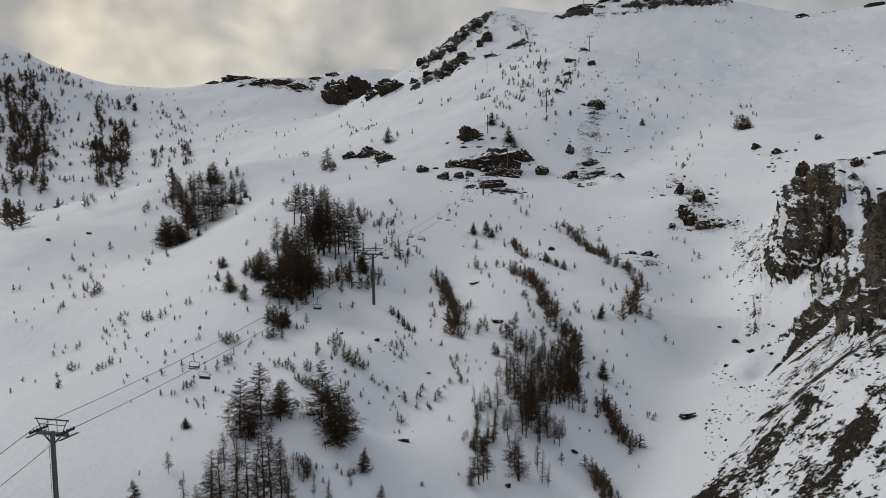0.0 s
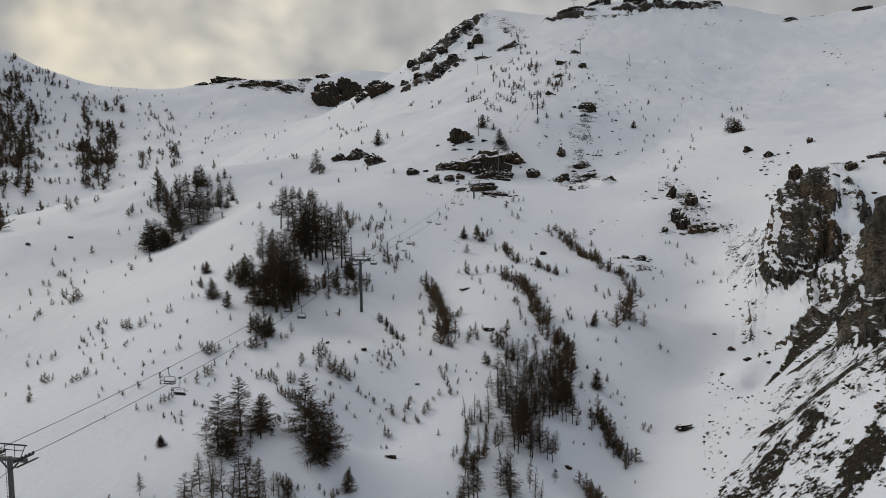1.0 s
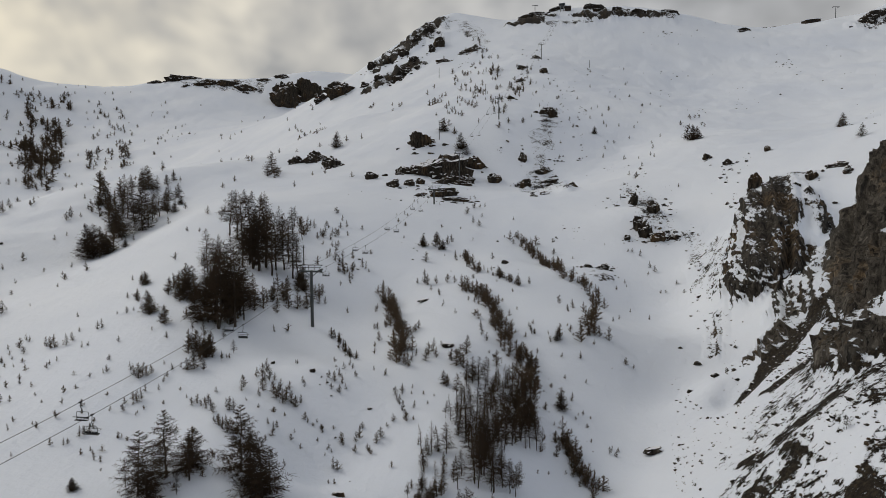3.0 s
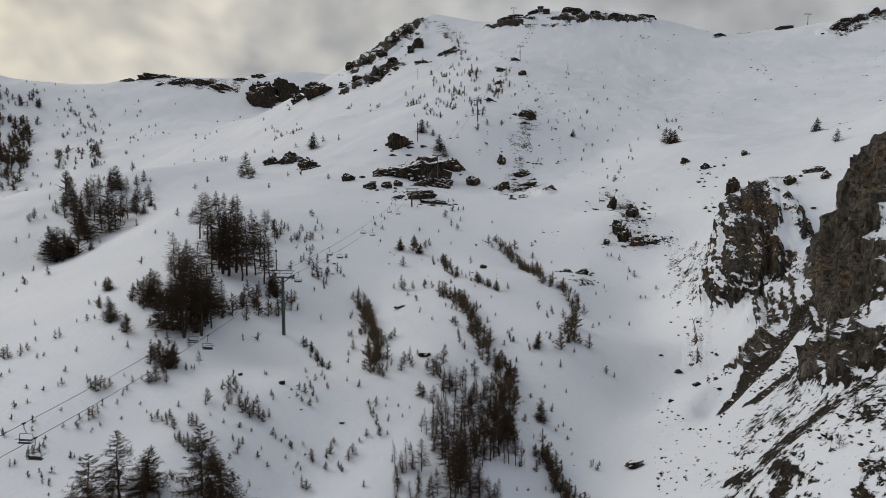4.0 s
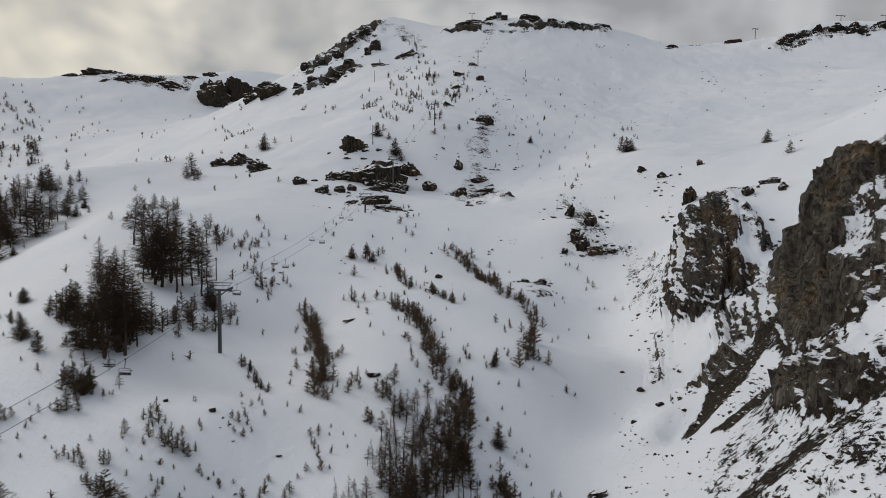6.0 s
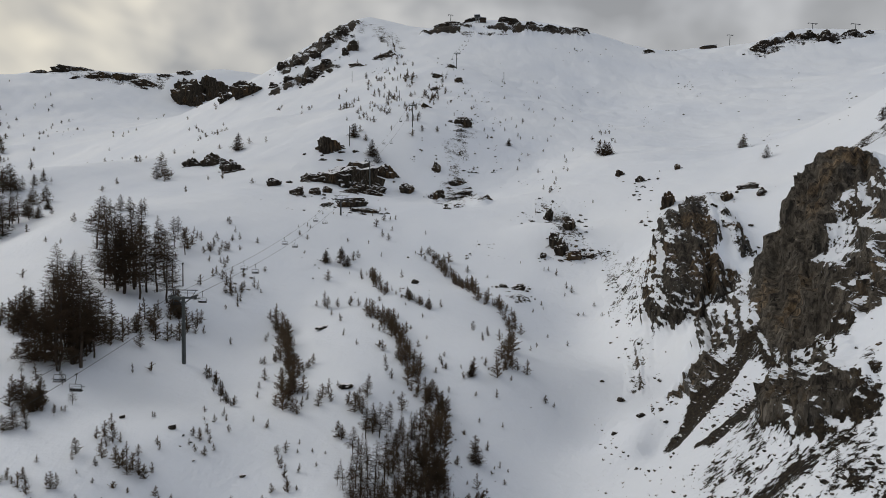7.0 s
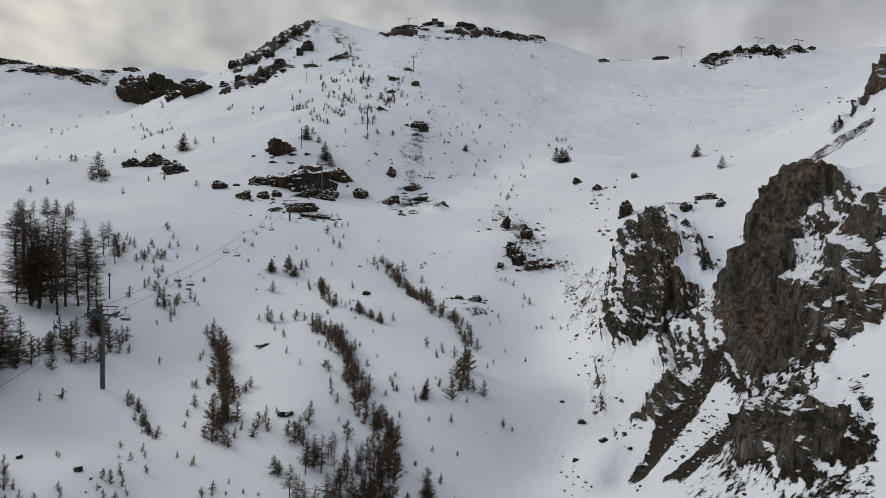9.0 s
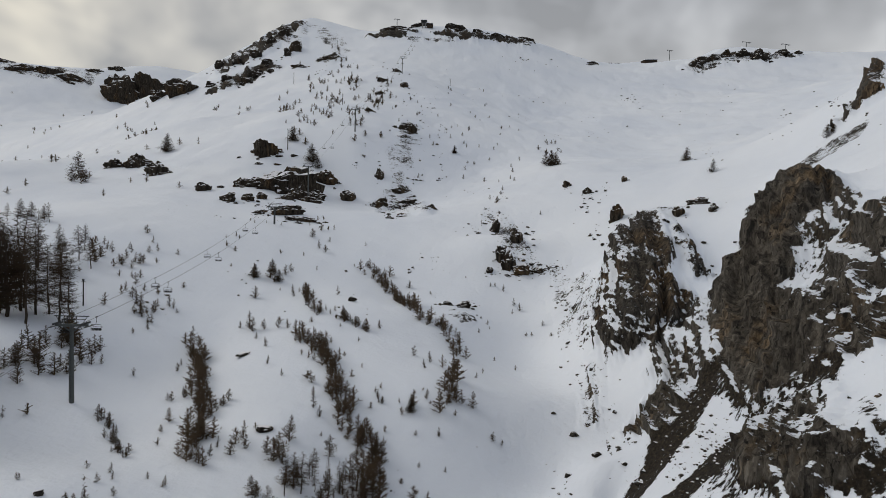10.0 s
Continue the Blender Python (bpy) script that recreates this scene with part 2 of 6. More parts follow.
STAND_FRONT = [
    (-32.2, 93.2, 8.6), (-30, 96.9, 9.6), (-30, 90.6, 6.4), (-27.3, 99.8, 5.9), (-34.8, 95.6, 4.5), (-29.6, 92, 3.9), 
    (-27.2, 92.7, 3.3), (-34.6, 77.5, 5.0), (-30.7, 76.9, 8.6), (-29.2, 76.8, 8.8), (-28, 78.9, 9.6), (-26, 77.3, 10.2), 
    (-25.2, 78.5, 10.3), (-24.5, 79.1, 11.7), (-23.4, 79, 11.2), (-22.2, 79, 10.0), (-21.5, 80.5, 6.4), (-32.6, 77.1, 3.6), 
    (-27.5, 75.1, 7.2), (-20.9, 84, 4.0), (-21.8, 84.6, 3.5), (-19.8, 84.5, 3.1), (-20.2, 83.7, 3.5), (-18.4, 81.9, 2.6), 
    (-16.5, 82.1, 3.4),
]
STAND_MIDDLE = [
    (-20.4, 98.8, 9.7), (-16.3, 92.7, 9.2), (-17.2, 93.2, 7.1), (-15.7, 94.7, 6.2), (-18.4, 94.9, 5.2), (-21.4, 108.5, 4.1),
]
STAND_GULLY = [
    (15.7, 134.3, 5.7), (17.1, 135.8, 5.8), (18.2, 134.7, 6.4), (20.2, 135.1, 5.8), (22.2, 135.8, 5.4), (23.9, 135, 5.4), 
    (25.7, 134.4, 5.4), (13.1, 127.6, 5.5), (13.9, 121.2, 6.9), (14.6, 118.2, 7.9), (15.3, 115.6, 8.3), (17.3, 119.8, 8.1), 
    (19.1, 123.8, 7.1), (21.2, 126.1, 5.8), (22.8, 125.5, 5.8), (25, 127.9, 5.9), (27, 129.9, 5.3), (27.1, 125.5, 5.6), 
    (12.9, 110.6, 7.5), (13.4, 106.8, 8.8), (14.3, 106.2, 9.3), (15.4, 106.7, 8.8), (16.1, 106, 8.3), (18, 110.4, 6), 
    (19.3, 110.3, 6), (21, 112.8, 6.2), (23.2, 116, 5.9), (24.5, 115.2, 5.7), (25.8, 115.5, 5.2),
]
STAND_GULLY_LOWER = [
    (27, 116.1, 4.6), (13.1, 101.7, 9), (13.6, 100.9, 8.5), (15.5, 100.7, 8), (15.9, 100.5, 8.5), (17.6, 104, 5.7), 
    (18.4, 101.2, 5.6), (19.3, 101, 5), (20.2, 103.4, 4.3), (14.5, 103.6, 8.1), (11.8, 114.6, 5.5), (11, 117.3, 5), 
    (7.1, 108.5, 5.2), (9.4, 107.7, 5.4), (6.5, 107.9, 3.7), (8.1, 108.3, 4.2), (18.7, 116.5, 5.6), (16.5, 110.6, 6.4), 
    (15.3, 111.1, 6.4), (25, 122.2, 5.2),
]
STAND_GULLY_FOOT = [
    (5.1, 100.1, 4.4), (7.2, 99.2, 5.4), (6.3, 97.3, 3.8), (9.9, 101.7, 4.5), (10.5, 100.4, 4.9), (10.8, 93.3, 6.6), 
    (11.2, 91.6, 7.4), (14.4, 93.9, 5.7), (14.9, 91.8, 5.6), (15.6, 90.9, 4.2), (5, 90.6, 7.3), (5.7, 91.1, 6.9), 
    (6.3, 91.6, 5.5), (4.1, 90, 4.5), (3.7, 89.9, 3.6), (8.4, 100.5, 3.5), (11.3, 103.1, 4),
]
LONE_LARCHES = [
    (-58.8, 166.2, 5.9), (-51.6, 156.2, 4.4), (-70.1, 193, 3.9), (-58.7, 179.2, 4.2), (-66.3, 178.1, 2.7), (-54.7, 175.1, 3.6), 
    (-43.5, 496, 12.7), (-79.2, 423.9, 14.8), (-79.7, 411.9, 8.4), (-72.9, 409.8, 6.8), (35.6, 447.9, 9.8), (46.3, 426.4, 11.7), 
    (49.1, 420.5, 7.7), (189.2, 388.5, 10), (189.8, 396.6, 9.1), (191.9, 388.1, 8.5), (146.8, 451.9, 5.8), (-12.2, 88.4, 3.2), 
    (-9.4, 84.9, 2.1), (-42.1, 96.4, 1.9), (40.2, 155.3, 2.9), (11.1, 134.8, 3.2), (34.6, 131, 3.7), (-41.6, 78.8, 2.7), 
    (12.2, 246, 4.1), (18, 251.3, 4.7), (19.4, 244.4, 4.1),
]
RIGHT_LARCHES = [
    (266.2, 358.6, 8.4), (197.4, 257.3, 5.8), (199.7, 206, 5.1), (200.6, 204.2, 3.5), (208.1, 205.4, 4.3), (98, 109.1, 2.6),
]
SLOPE_LARCHES = [
    (55.4, 78.3, 2.1), (50.8, 74.8, 1.6),
]
# patches of saplings: four corners, count, heights
SCRUB_NEAR = [
    (-60, 188, -47, 183, -42, 158, -52, 159, 16, 4.4, 7.6), (-44, 150, -39, 150, -35, 133, -40, 133, 16, 3.2, 5.6), (-404, 888, -129, 398, -81, 246, -136, 297, 20, 6.9, 13), (-42, 169, -36, 170, -33, 156, -38, 154, 8, 5.4, 10.8), (-38, 178, -22, 192, -20, 173, -34, 163, 34, 3.4, 6.5), (22, 144, 33, 148, 27, 119, 17, 110, 60, 2.8, 5.1), 
    (4, 107, 11, 105, 10, 97, 3, 97, 14, 1.5, 3.2),
]
# loose stones: four corners of each patch, count, sizes
STONES_STRATA = [
    (92, 440, 123, 450, 83, 304, 65, 313, 55, 0.35, 2.06), (126, 534, 151, 536, 131, 467, 107, 455, 25, 0.45, 1.93),
    (116, 317, 138, 295, 112, 238, 87, 237, 110, 0.25, 2.01), (115, 245, 106, 186, 83, 144, 80, 169, 170, 0.17, 1.21),
    (3, 398, 51, 405, 38, 305, 2, 311, 35, 0.33, 1.95), (67, 439, 92, 440, 87, 418, 64, 419, 15, 0.39, 2.01),
]
STONES_WEST = [
    (176, 344, 179, 301, 114, 192, 136, 265, 50, 0.25, 1.77), (-586, 1331, -274, 1349, -77, 372, -164, 367, 35, 0.78, 3.33),
    (-727, 1100, -696, 1183, -604, 1024, -634, 956, 7, 0.98, 4.16), (65, 237, 83, 231, 78, 216, 60, 219, 40, 0.21, 1.05),
    (70, 273, 83, 259, 79, 247, 65, 256, 24, 0.24, 1.2),
]
STONES = STONES_STRATA + STONES_WEST
STONES_SLOPE = [
    (-26, 341, -1, 332, -1, 297, -24, 307, 7, 0.29, 1.25), (65, 905, 196, 803, 147, 599, 53, 738, 20, 0.69, 3.53),
    (229, 791, 472, 724, 359, 548, 166, 573, 20, 0.6, 2.03), (-34, 161, -1, 159, -1, 106, -21, 98, 24, 0.12, 0.49),
    (23, 141, 55, 149, 32, 86, 16, 99, 30, 0.11, 0.45), (78, 173, 78, 132, 44, 74, 44, 97, 26, 0.11, 0.9),
    (174, 260, 160, 202, 104, 142, 114, 180, 60, 0.17, 1.36), (94, 184, 93, 155, 70, 122, 69, 140, 24, 0.12, 1.04),
]
STONES_CLIFF = [
    (93, 153, 79, 94, 63, 82, 67, 117, 420, 0.08, 0.71), (526, 502, 222, 203, 103, 113, 108, 130, 60, 0.23, 1.63),
    (439, 588, 461, 466, 161, 184, 253, 350, 45, 0.4, 1.69), (126, 595, 192, 616, 129, 412, 88, 409, 75, 0.44, 2.25),
    (122, 404, 154, 372, 114, 278, 83, 276, 45, 0.28, 1.45), (493, 776, 622, 709, 363, 425, 324, 516, 30, 0.61, 2.61),
    (327, 780, 516, 812, 216, 352, 172, 414, 30, 0.56, 1.9), (107, 208, 105, 191, 96, 176, 95, 186, 160, 0.16, 0.93),
]
STONES_FOOT = [
    (329, 827, 565, 886, 493, 776, 304, 761, 30, 0.79, 3.34), (87, 146, 67, 86, 51, 69, 47, 86, 420, 0.08, 0.7),
    (88, 196, 94, 167, 48, 93, 49, 115, 26, 0.12, 0.97), (66, 151, 56, 76, 41, 55, 32, 73, 420, 0.08, 0.67),
    (120, 251, 106, 192, 92, 166, 91, 189, 120, 0.19, 1.3), (-22, 286, 55, 275, 41, 207, -17, 213, 40, 0.23, 1.14),
]
STONES_EAST = STONES_SLOPE + STONES_CLIFF + STONES_FOOT
STONES = STONES + STONES_EAST
# single saplings: east, ahead, height
SAPLINGS_WEST = [
    (-158.4, 261.5, 2.8), (-150.2, 245.7, 3.2), (-147.1, 255.2, 2.4), (-133.2, 239.2, 2), (-139.2, 234.6, 3), (-141.4, 236.1, 2), 
    (-130, 223.4, 3.3), (-139.5, 222.8, 2.4), (-136.9, 221.9, 2.9), (-126.2, 225, 1.9), (-130.5, 211, 2.3), (-121.5, 204.3, 3.5), 
    (-117.2, 191.5, 2.5), (-117.2, 199, 3.9), (-111.5, 192.9, 4.1), (-111.8, 195.1, 4.6), (-112.2, 197.3, 3.8), (-110.8, 190.2, 2.4), 
    (-123.2, 185.9, 1.7), (-112.7, 177.4, 2), (-112.7, 178.9, 2.4), (-111.2, 173.9, 1.7), (-101, 175.1, 1.1), (-88.4, 164.5, 2.8), 
    (-85.4, 160.7, 2), (-89.3, 168.8, 1.8), (-87.9, 167.6, 1.6), (-80.5, 161.2, 2.7), (-78.6, 159.3, 3), (-77.6, 159.3, 3.3), 
    (-74.5, 158.3, 2.9), (-74, 160.1, 2.3),
]
SAPLINGS_SHOULDER = [
    (-74.8, 164.9, 1.3), (-68.6, 153.5, 1.6), (-67.3, 153.6, 1.1), (-81.3, 177.4, 1.6), (-69.3, 162.6, 2.3), (-68.6, 162.8, 2.6), 
    (-72.8, 147.1, 1.5), (-73, 148.6, 1.2), (-72, 149.6, 1.2), (-89.8, 159, 2), (-88.9, 158.4, 1.5), (-87.8, 154.4, 1.3), 
    (-92.2, 150.4, 1.7), (-92.3, 152, 2), (-83.8, 149.1, 1.3), (-83.6, 153.8, 1.1), (-76.8, 144.4, 1.5), (-75.2, 141.7, 1.2), 
    (-71.2, 138.6, 1.3), (-95.6, 146.7, 1.6), (-98.6, 151.9, 1.4), (-84.2, 133.9, 1.8), (-82.1, 131.9, 2.6), (-81.8, 132.8, 1.8), 
    (-81.6, 133.7, 1.5), (-74.1, 128, 1.9), (-73.8, 129.2, 1.7), (-73.4, 129.7, 1.4), (-73.5, 131.5, 2.3), (-73.3, 132.2, 2), 
    (-71.2, 131.8, 1.4), (-74, 125.6, 1.1),
]
SAPLINGS_ROPE = [
    (-91.1, 129.2, 1.3), (-86.4, 126.1, 1), (-76.7, 118.4, 1.6), (-77, 119.2, 1.9), (-63, 117.4, 1.3), (-56.7, 107.7, 0.9), 
    (-58, 142.9, 1.4), (-56.2, 137.7, 1.7), (-56.7, 137.3, 1.1), (-50.1, 114.5, 1.9), (-49.7, 115, 1.7), (-49.1, 115.7, 1.7), 
    (-49, 116.8, 1.4), (-51.1, 111.5, 1.4), (-50.7, 112, 1.1), (-42.4, 96.6, 1.6), (-42.4, 97.3, 1.2), (-43.1, 83.2, 0.9), 
    (-42.5, 92.1, 0.8), (-36.5, 81.3, 0.9), (-48.8, 122.3, 1.2), (-46.4, 122, 1.7), (-45.1, 124.7, 2.5), (-44.7, 125.7, 2.3), 
    (-46.2, 125.5, 1.8), (-49.8, 134.7, 2.4), (-48.2, 133.2, 3.2), (-47.9, 134.4, 2.7), (-46.9, 133.8, 2.4), (-46.4, 134.7, 1.9), 
    (-51.2, 136.7, 1.9), (-45, 137.6, 1.1),
]
SAPLINGS_BELOW_STAND = [
    (-42.8, 131.3, 1.6), (-42.7, 132.8, 1.2), (-42.6, 128.4, 1.3), (-42.7, 135.3, 1.6), (-41.1, 135.9, 1.3), (-71.2, 183.5, 1.8), 
    (-65.5, 169.3, 2), (-67.8, 181, 2.9), (-65.6, 176.9, 2.4), (-69.6, 192.1, 3.4), (-58.1, 164.3, 5.2), (-51.8, 156.6, 4.6), 
    (-57.8, 176.5, 4.1), (-52.9, 170.4, 4.6), (-55, 173.3, 3), (-59.8, 151.6, 1.5), (-48.6, 149.1, 1.7), (-53.5, 153.9, 1.1), 
    (-68.1, 170, 1), (-63.8, 169.5, 1.3), (-76.3, 274.1, 3.7), (-69.1, 268.5, 4.1), (-68.7, 271.6, 3.6), (-79.5, 257.7, 2), 
    (-73.4, 253.1, 1.9), (-110, 241.6, 3.9), (-127.6, 266.3, 2.5), (-147.1, 301.6, 2.5), (-157, 325.6, 6), (-157.1, 321.4, 4.6), 
    (-133.6, 257.9, 1.9), (-111, 224.5, 1.6),
]
SAPLINGS_RIDGE = [
    (-195.2, 332.6, 8.9), (-193.9, 334, 6.4), (-194.6, 340.7, 5.1), (-192.4, 305.1, 4), (-482.8, 798.5, 7.8), (-485.3, 781, 6.8), 
    (-152.7, 325.9, 2.7), (-37.1, 140.5, 1.9), (-36.2, 140, 2.2), (-34.4, 140.1, 1.2), (-33.4, 140.3, 0.9), (-27.4, 158.5, 1.2), 
    (-18.8, 137, 1), (-34.7, 122.2, 1.7), (-33.9, 122.7, 1.9), (-31.9, 122.4, 1.9), (-30, 118.7, 2.1), (-31.2, 121.1, 1.7), 
    (-27.5, 119.6, 2.6), (-26.9, 119.7, 2.3), (-28.3, 120.4, 1.9), (-25.4, 122.7, 0.9), (-23.8, 117.3, 1.1), (-22.8, 121, 0.9), 
    (-20.5, 117.2, 1.4), (-19.3, 116, 1.8), (-19, 117, 1.4), (-24.5, 102, 1), (-23.5, 101, 1), (-25.3, 102.8, 0.8), 
    (-22.1, 99.6, 0.8), (-26.1, 102.6, 0.6),
]
SAPLINGS_KNOLL = [
    (-26.9, 126.9, 2.7), (-26.9, 125.7, 1.7), (-25.1, 130.4, 2.2), (-24.2, 130.9, 2.7), (-23.7, 132.5, 3), (-22.5, 129, 3.2), 
    (-23.1, 125.8, 3.1), (-21.1, 125, 2.6), (-23.4, 124.2, 1.7), (-19.9, 124.2, 2.8), (-18.9, 122.7, 3), (-18.4, 123.6, 2.8), 
    (-17.5, 122.9, 2.6), (-16.6, 122.3, 2.3), (-15.8, 123.3, 1.9), (-19.9, 126, 2.4), (-18.3, 126.1, 1.9), (-21.5, 129, 1.7), 
    (-16.1, 128.2, 1.7), (-15.7, 127.3, 1.2), (-27.9, 114.3, 2), (-26.9, 113.2, 2.2), (-25.9, 112.2, 2.4), (-25, 112.2, 2.6), 
    (-24.3, 112.3, 2.4), (-24, 113.2, 2), (-28.9, 115.5, 1.4), (-28.2, 115.5, 1.6), (-25.8, 113.5, 2.2), (-26.8, 114.5, 2), 
    (-23.2, 128.3, 2.4), (-20.3, 123.8, 2.4),
]
SAPLINGS_HOLLOW = [
    (-11.5, 141.5, 1.3), (-11.7, 128.6, 1.2), (-11.5, 130.7, 1.7), (-10.4, 129.8, 2.2), (-9.5, 131.6, 2), (-8.8, 129.5, 1.9), 
    (-9.2, 126.8, 1.7), (-8.1, 128, 1.4), (-10.7, 127.4, 1.4), (-7.4, 137.6, 1.3), (-6.5, 133.3, 1.5), (-8.2, 140.2, 1.6), 
    (-9.1, 136.2, 1.5), (-3.9, 191.2, 1.8), (-4, 168.4, 1.6), (-1.2, 168.6, 1.6), (-3.5, 155.2, 1.4), (1.3, 128.4, 1.9), 
    (2.1, 124.6, 2.1), (2.7, 122.1, 2.1), (3.2, 118.7, 2), (2.5, 128.7, 1.7), (0.9, 119.3, 1.6), (4.7, 123.2, 1.6), 
    (-5.5, 115.9, 2), (-4.8, 116.5, 2.5), (-5.5, 113.7, 1.5), (-3.3, 113.1, 1.7), (-1.9, 114.5, 2), (-1.2, 115.5, 2.2), 
    (-2.9, 112.4, 1.7), (-4.5, 118.6, 1.4),
]
SAPLINGS_FRONT = [
    (-8, 116.1, 2), (-7.7, 115.4, 1.6), (-8.9, 110.9, 2.4), (-8.2, 110.5, 1.9), (-11.4, 117.8, 1.4), (-11.7, 118.4, 1.1), 
    (-14.6, 119.9, 1.6), (-14.1, 119.3, 1.1), (-12.5, 119.6, 0.9), (-16, 116.9, 0.9), (-21.3, 86.6, 1.9), (-20.8, 85.9, 2.1), 
    (-20, 85.5, 2.3), (-19.7, 86, 1.7), (-21.8, 86.9, 1.6), (-18.9, 84.4, 1.4), (-17.6, 84.4, 1.2), (-12.2, 88.7, 3.6), 
    (-18.9, 86.3, 1.1), (-16.1, 87.2, 1.1), (-15.3, 86.5, 1.2), (-14.1, 86.7, 1.6), (-13.6, 87.3, 1.2), (-14.4, 86.6, 1.1), 
    (-18.1, 86.7, 0.7), (-12, 116.1, 0.8), (-9.5, 114.2, 0.8), (-10.5, 113.5, 0.7), (1.6, 125.9, 1.7), (3, 120, 1.8), 
    (-20.5, 86.6, 1.9), (-16.3, 108.7, 1.3),
]
SAPLINGS_TERRACE = [
    (12, 244.9, 5), (17, 246.2, 5.4), (18.2, 243.3, 4.5), (17.7, 252, 3.7), (22, 250.7, 3.7), (12.3, 226.7, 3.8), 
    (22.9, 228.1, 3.8), (23.9, 254.6, 3.3), (10.7, 204.8, 4.9), (11.4, 203.3, 3.8), (14.2, 203, 3), (17.6, 202.2, 3), 
    (19.8, 201, 2.6), (14.4, 178.8, 2), (16.9, 170.4, 1.6), (12.3, 197.9, 1.8), (14.2, 194.1, 1.4), (22.6, 166.7, 2.8), 
    (22.1, 157.4, 3), (22.9, 154.6, 2.3), (22.4, 161.6, 2.1), (25.2, 163, 2.1), (5.1, 159.1, 2.4), (6.2, 161, 2.1), 
    (8.6, 146.7, 3), (9.8, 147.8, 3.3), (10.3, 145.1, 2.7), (7.9, 144.2, 2.7), (5.9, 146.7, 1.9), (4.9, 144.6, 2.2), 
    (4.1, 149.6, 1.7), (11.6, 133.9, 2.8),
]
SAPLINGS_EAST = [
    (13.5, 143.6, 3), (14.4, 141.9, 4), (15.4, 142.6, 4.6), (17.1, 146.3, 4.7), (15.9, 141.2, 3.2), (43.2, 200.4, 2.6), 
    (34.8, 160.4, 1.8), (35.2, 158.5, 1.5), (34.7, 161.8, 1.5), (41.1, 156.5, 3.6), (41.1, 157, 2.7), (38.4, 154.9, 1.8), 
    (44.2, 158.2, 1.8), (48, 182.7, 2.8), (47.9, 173.4, 2.3), (50.9, 179.1, 2.8), (39.8, 149.9, 1.2), (44.1, 149.5, 2), 
    (38.6, 143, 1.1), (55, 149.6, 2.1), (56.6, 149, 1.3), (53.4, 156.4, 3.7), (51.2, 157.1, 3.1), (35.4, 134.8, 2.9), 
    (35.3, 131.5, 1.3), (37.9, 135.2, 2.1), (30.9, 129.4, 1.8), (31.4, 124.9, 1), (89.5, 237.9, 1.6), (91.1, 237.6, 1.6), 
    (92.9, 234.4, 2.8), (92.8, 225.4, 2.7),
]
SAPLINGS_UPPER = [
    (93.2, 222, 2.7), (90.3, 220.9, 1.8), (96.1, 211, 1.7), (34.3, 290.5, 3.8), (35.7, 280.2, 3.6), (37.8, 276.6, 3.1), 
    (38.6, 298.9, 3.3), (32.9, 258.6, 1.9), (54, 281.6, 1.8), (63, 245.9, 2.8), (40.7, 120.2, 1.5), (41.5, 119.2, 1.2), 
    (41.5, 121.4, 1), (42.5, 120.8, 1), (11.9, 135.1, 2), (36.5, 231.5, 3), (34.9, 209.4, 2.7), (39.1, 131.2, 1.3), 
    (43.1, 142.2, 1.1),
]
SAPLINGS_LIFT = [
    (-24.9, 255.9, 2.9), (-25.4, 249.8, 3.3), (-25.4, 243.7, 3.6), (-26.6, 246.3, 2.8), (-30, 254, 3.7), (-31.8, 256.5, 2.9), 
    (-33.3, 260, 3), (-25.7, 258.3, 2.5), (-22.5, 247.6, 3.2), (-21, 246.2, 3.6), (-20.1, 247.1, 3.2), (-20.1, 257.6, 2.5), 
    (-17.9, 259.5, 3), (-20.1, 266, 2.6), (-23, 274.1, 3.2), (-24.2, 276.9, 1.8), (-21.1, 234.1, 2.3), (-20.9, 224.2, 2.9), 
    (-18.8, 220.6, 3.2), (-17.3, 217.1, 3.8), (-15.9, 215.7, 4.1), (-16.8, 211.3, 2.7), (-15, 210.5, 3), (-19.5, 229.6, 3.7), 
    (-19, 234.5, 2.6), (-16.7, 226.2, 2.5), (-12.6, 213.3, 3.4), (-12.3, 208.1, 2.6), (-12.8, 204.5, 2.3), (-12.2, 217.3, 2.4), 
    (-9.5, 218.1, 3.5), (-8.4, 217.2, 2.8),
]
SAPLINGS_TOWER = [
    (-7.4, 214.9, 1.4), (-22.5, 241.8, 2.7), (-19.9, 185.2, 4.4), (-19.4, 187.6, 3.5), (-19.4, 180.3, 3.4), (-17.9, 181.7, 2.3), 
    (-21, 185.9, 2.9), (-4.2, 187, 2), (-3.2, 167.7, 2.1), (-0.9, 168.6, 2.6), (-1.4, 170.6, 1.8), (-2.7, 158.4, 2.7), 
    (6.2, 161.7, 2), (7.1, 162.7, 2.5), (5.7, 161.4, 1.5), (-26.9, 156.7, 1.1), (-18.4, 136.7, 1), (-22.5, 177.9, 2.2), 
    (-21.1, 179.6, 2.5), (-24, 176.8, 2.5), (-22.4, 174.4, 2.2), (38.6, 158, 1.2), (40.8, 157.1, 2.2), (44.7, 159.7, 1.3), 
    (36, 163.1, 1.3), (34.7, 160, 1.5), (35.4, 158.6, 1.5),
]
SAPLINGS = [SAPLINGS_WEST, SAPLINGS_SHOULDER, SAPLINGS_ROPE, SAPLINGS_BELOW_STAND, SAPLINGS_RIDGE, SAPLINGS_KNOLL, SAPLINGS_HOLLOW, SAPLINGS_FRONT, SAPLINGS_TERRACE, SAPLINGS_EAST, SAPLINGS_UPPER, SAPLINGS_LIFT, SAPLINGS_TOWER]
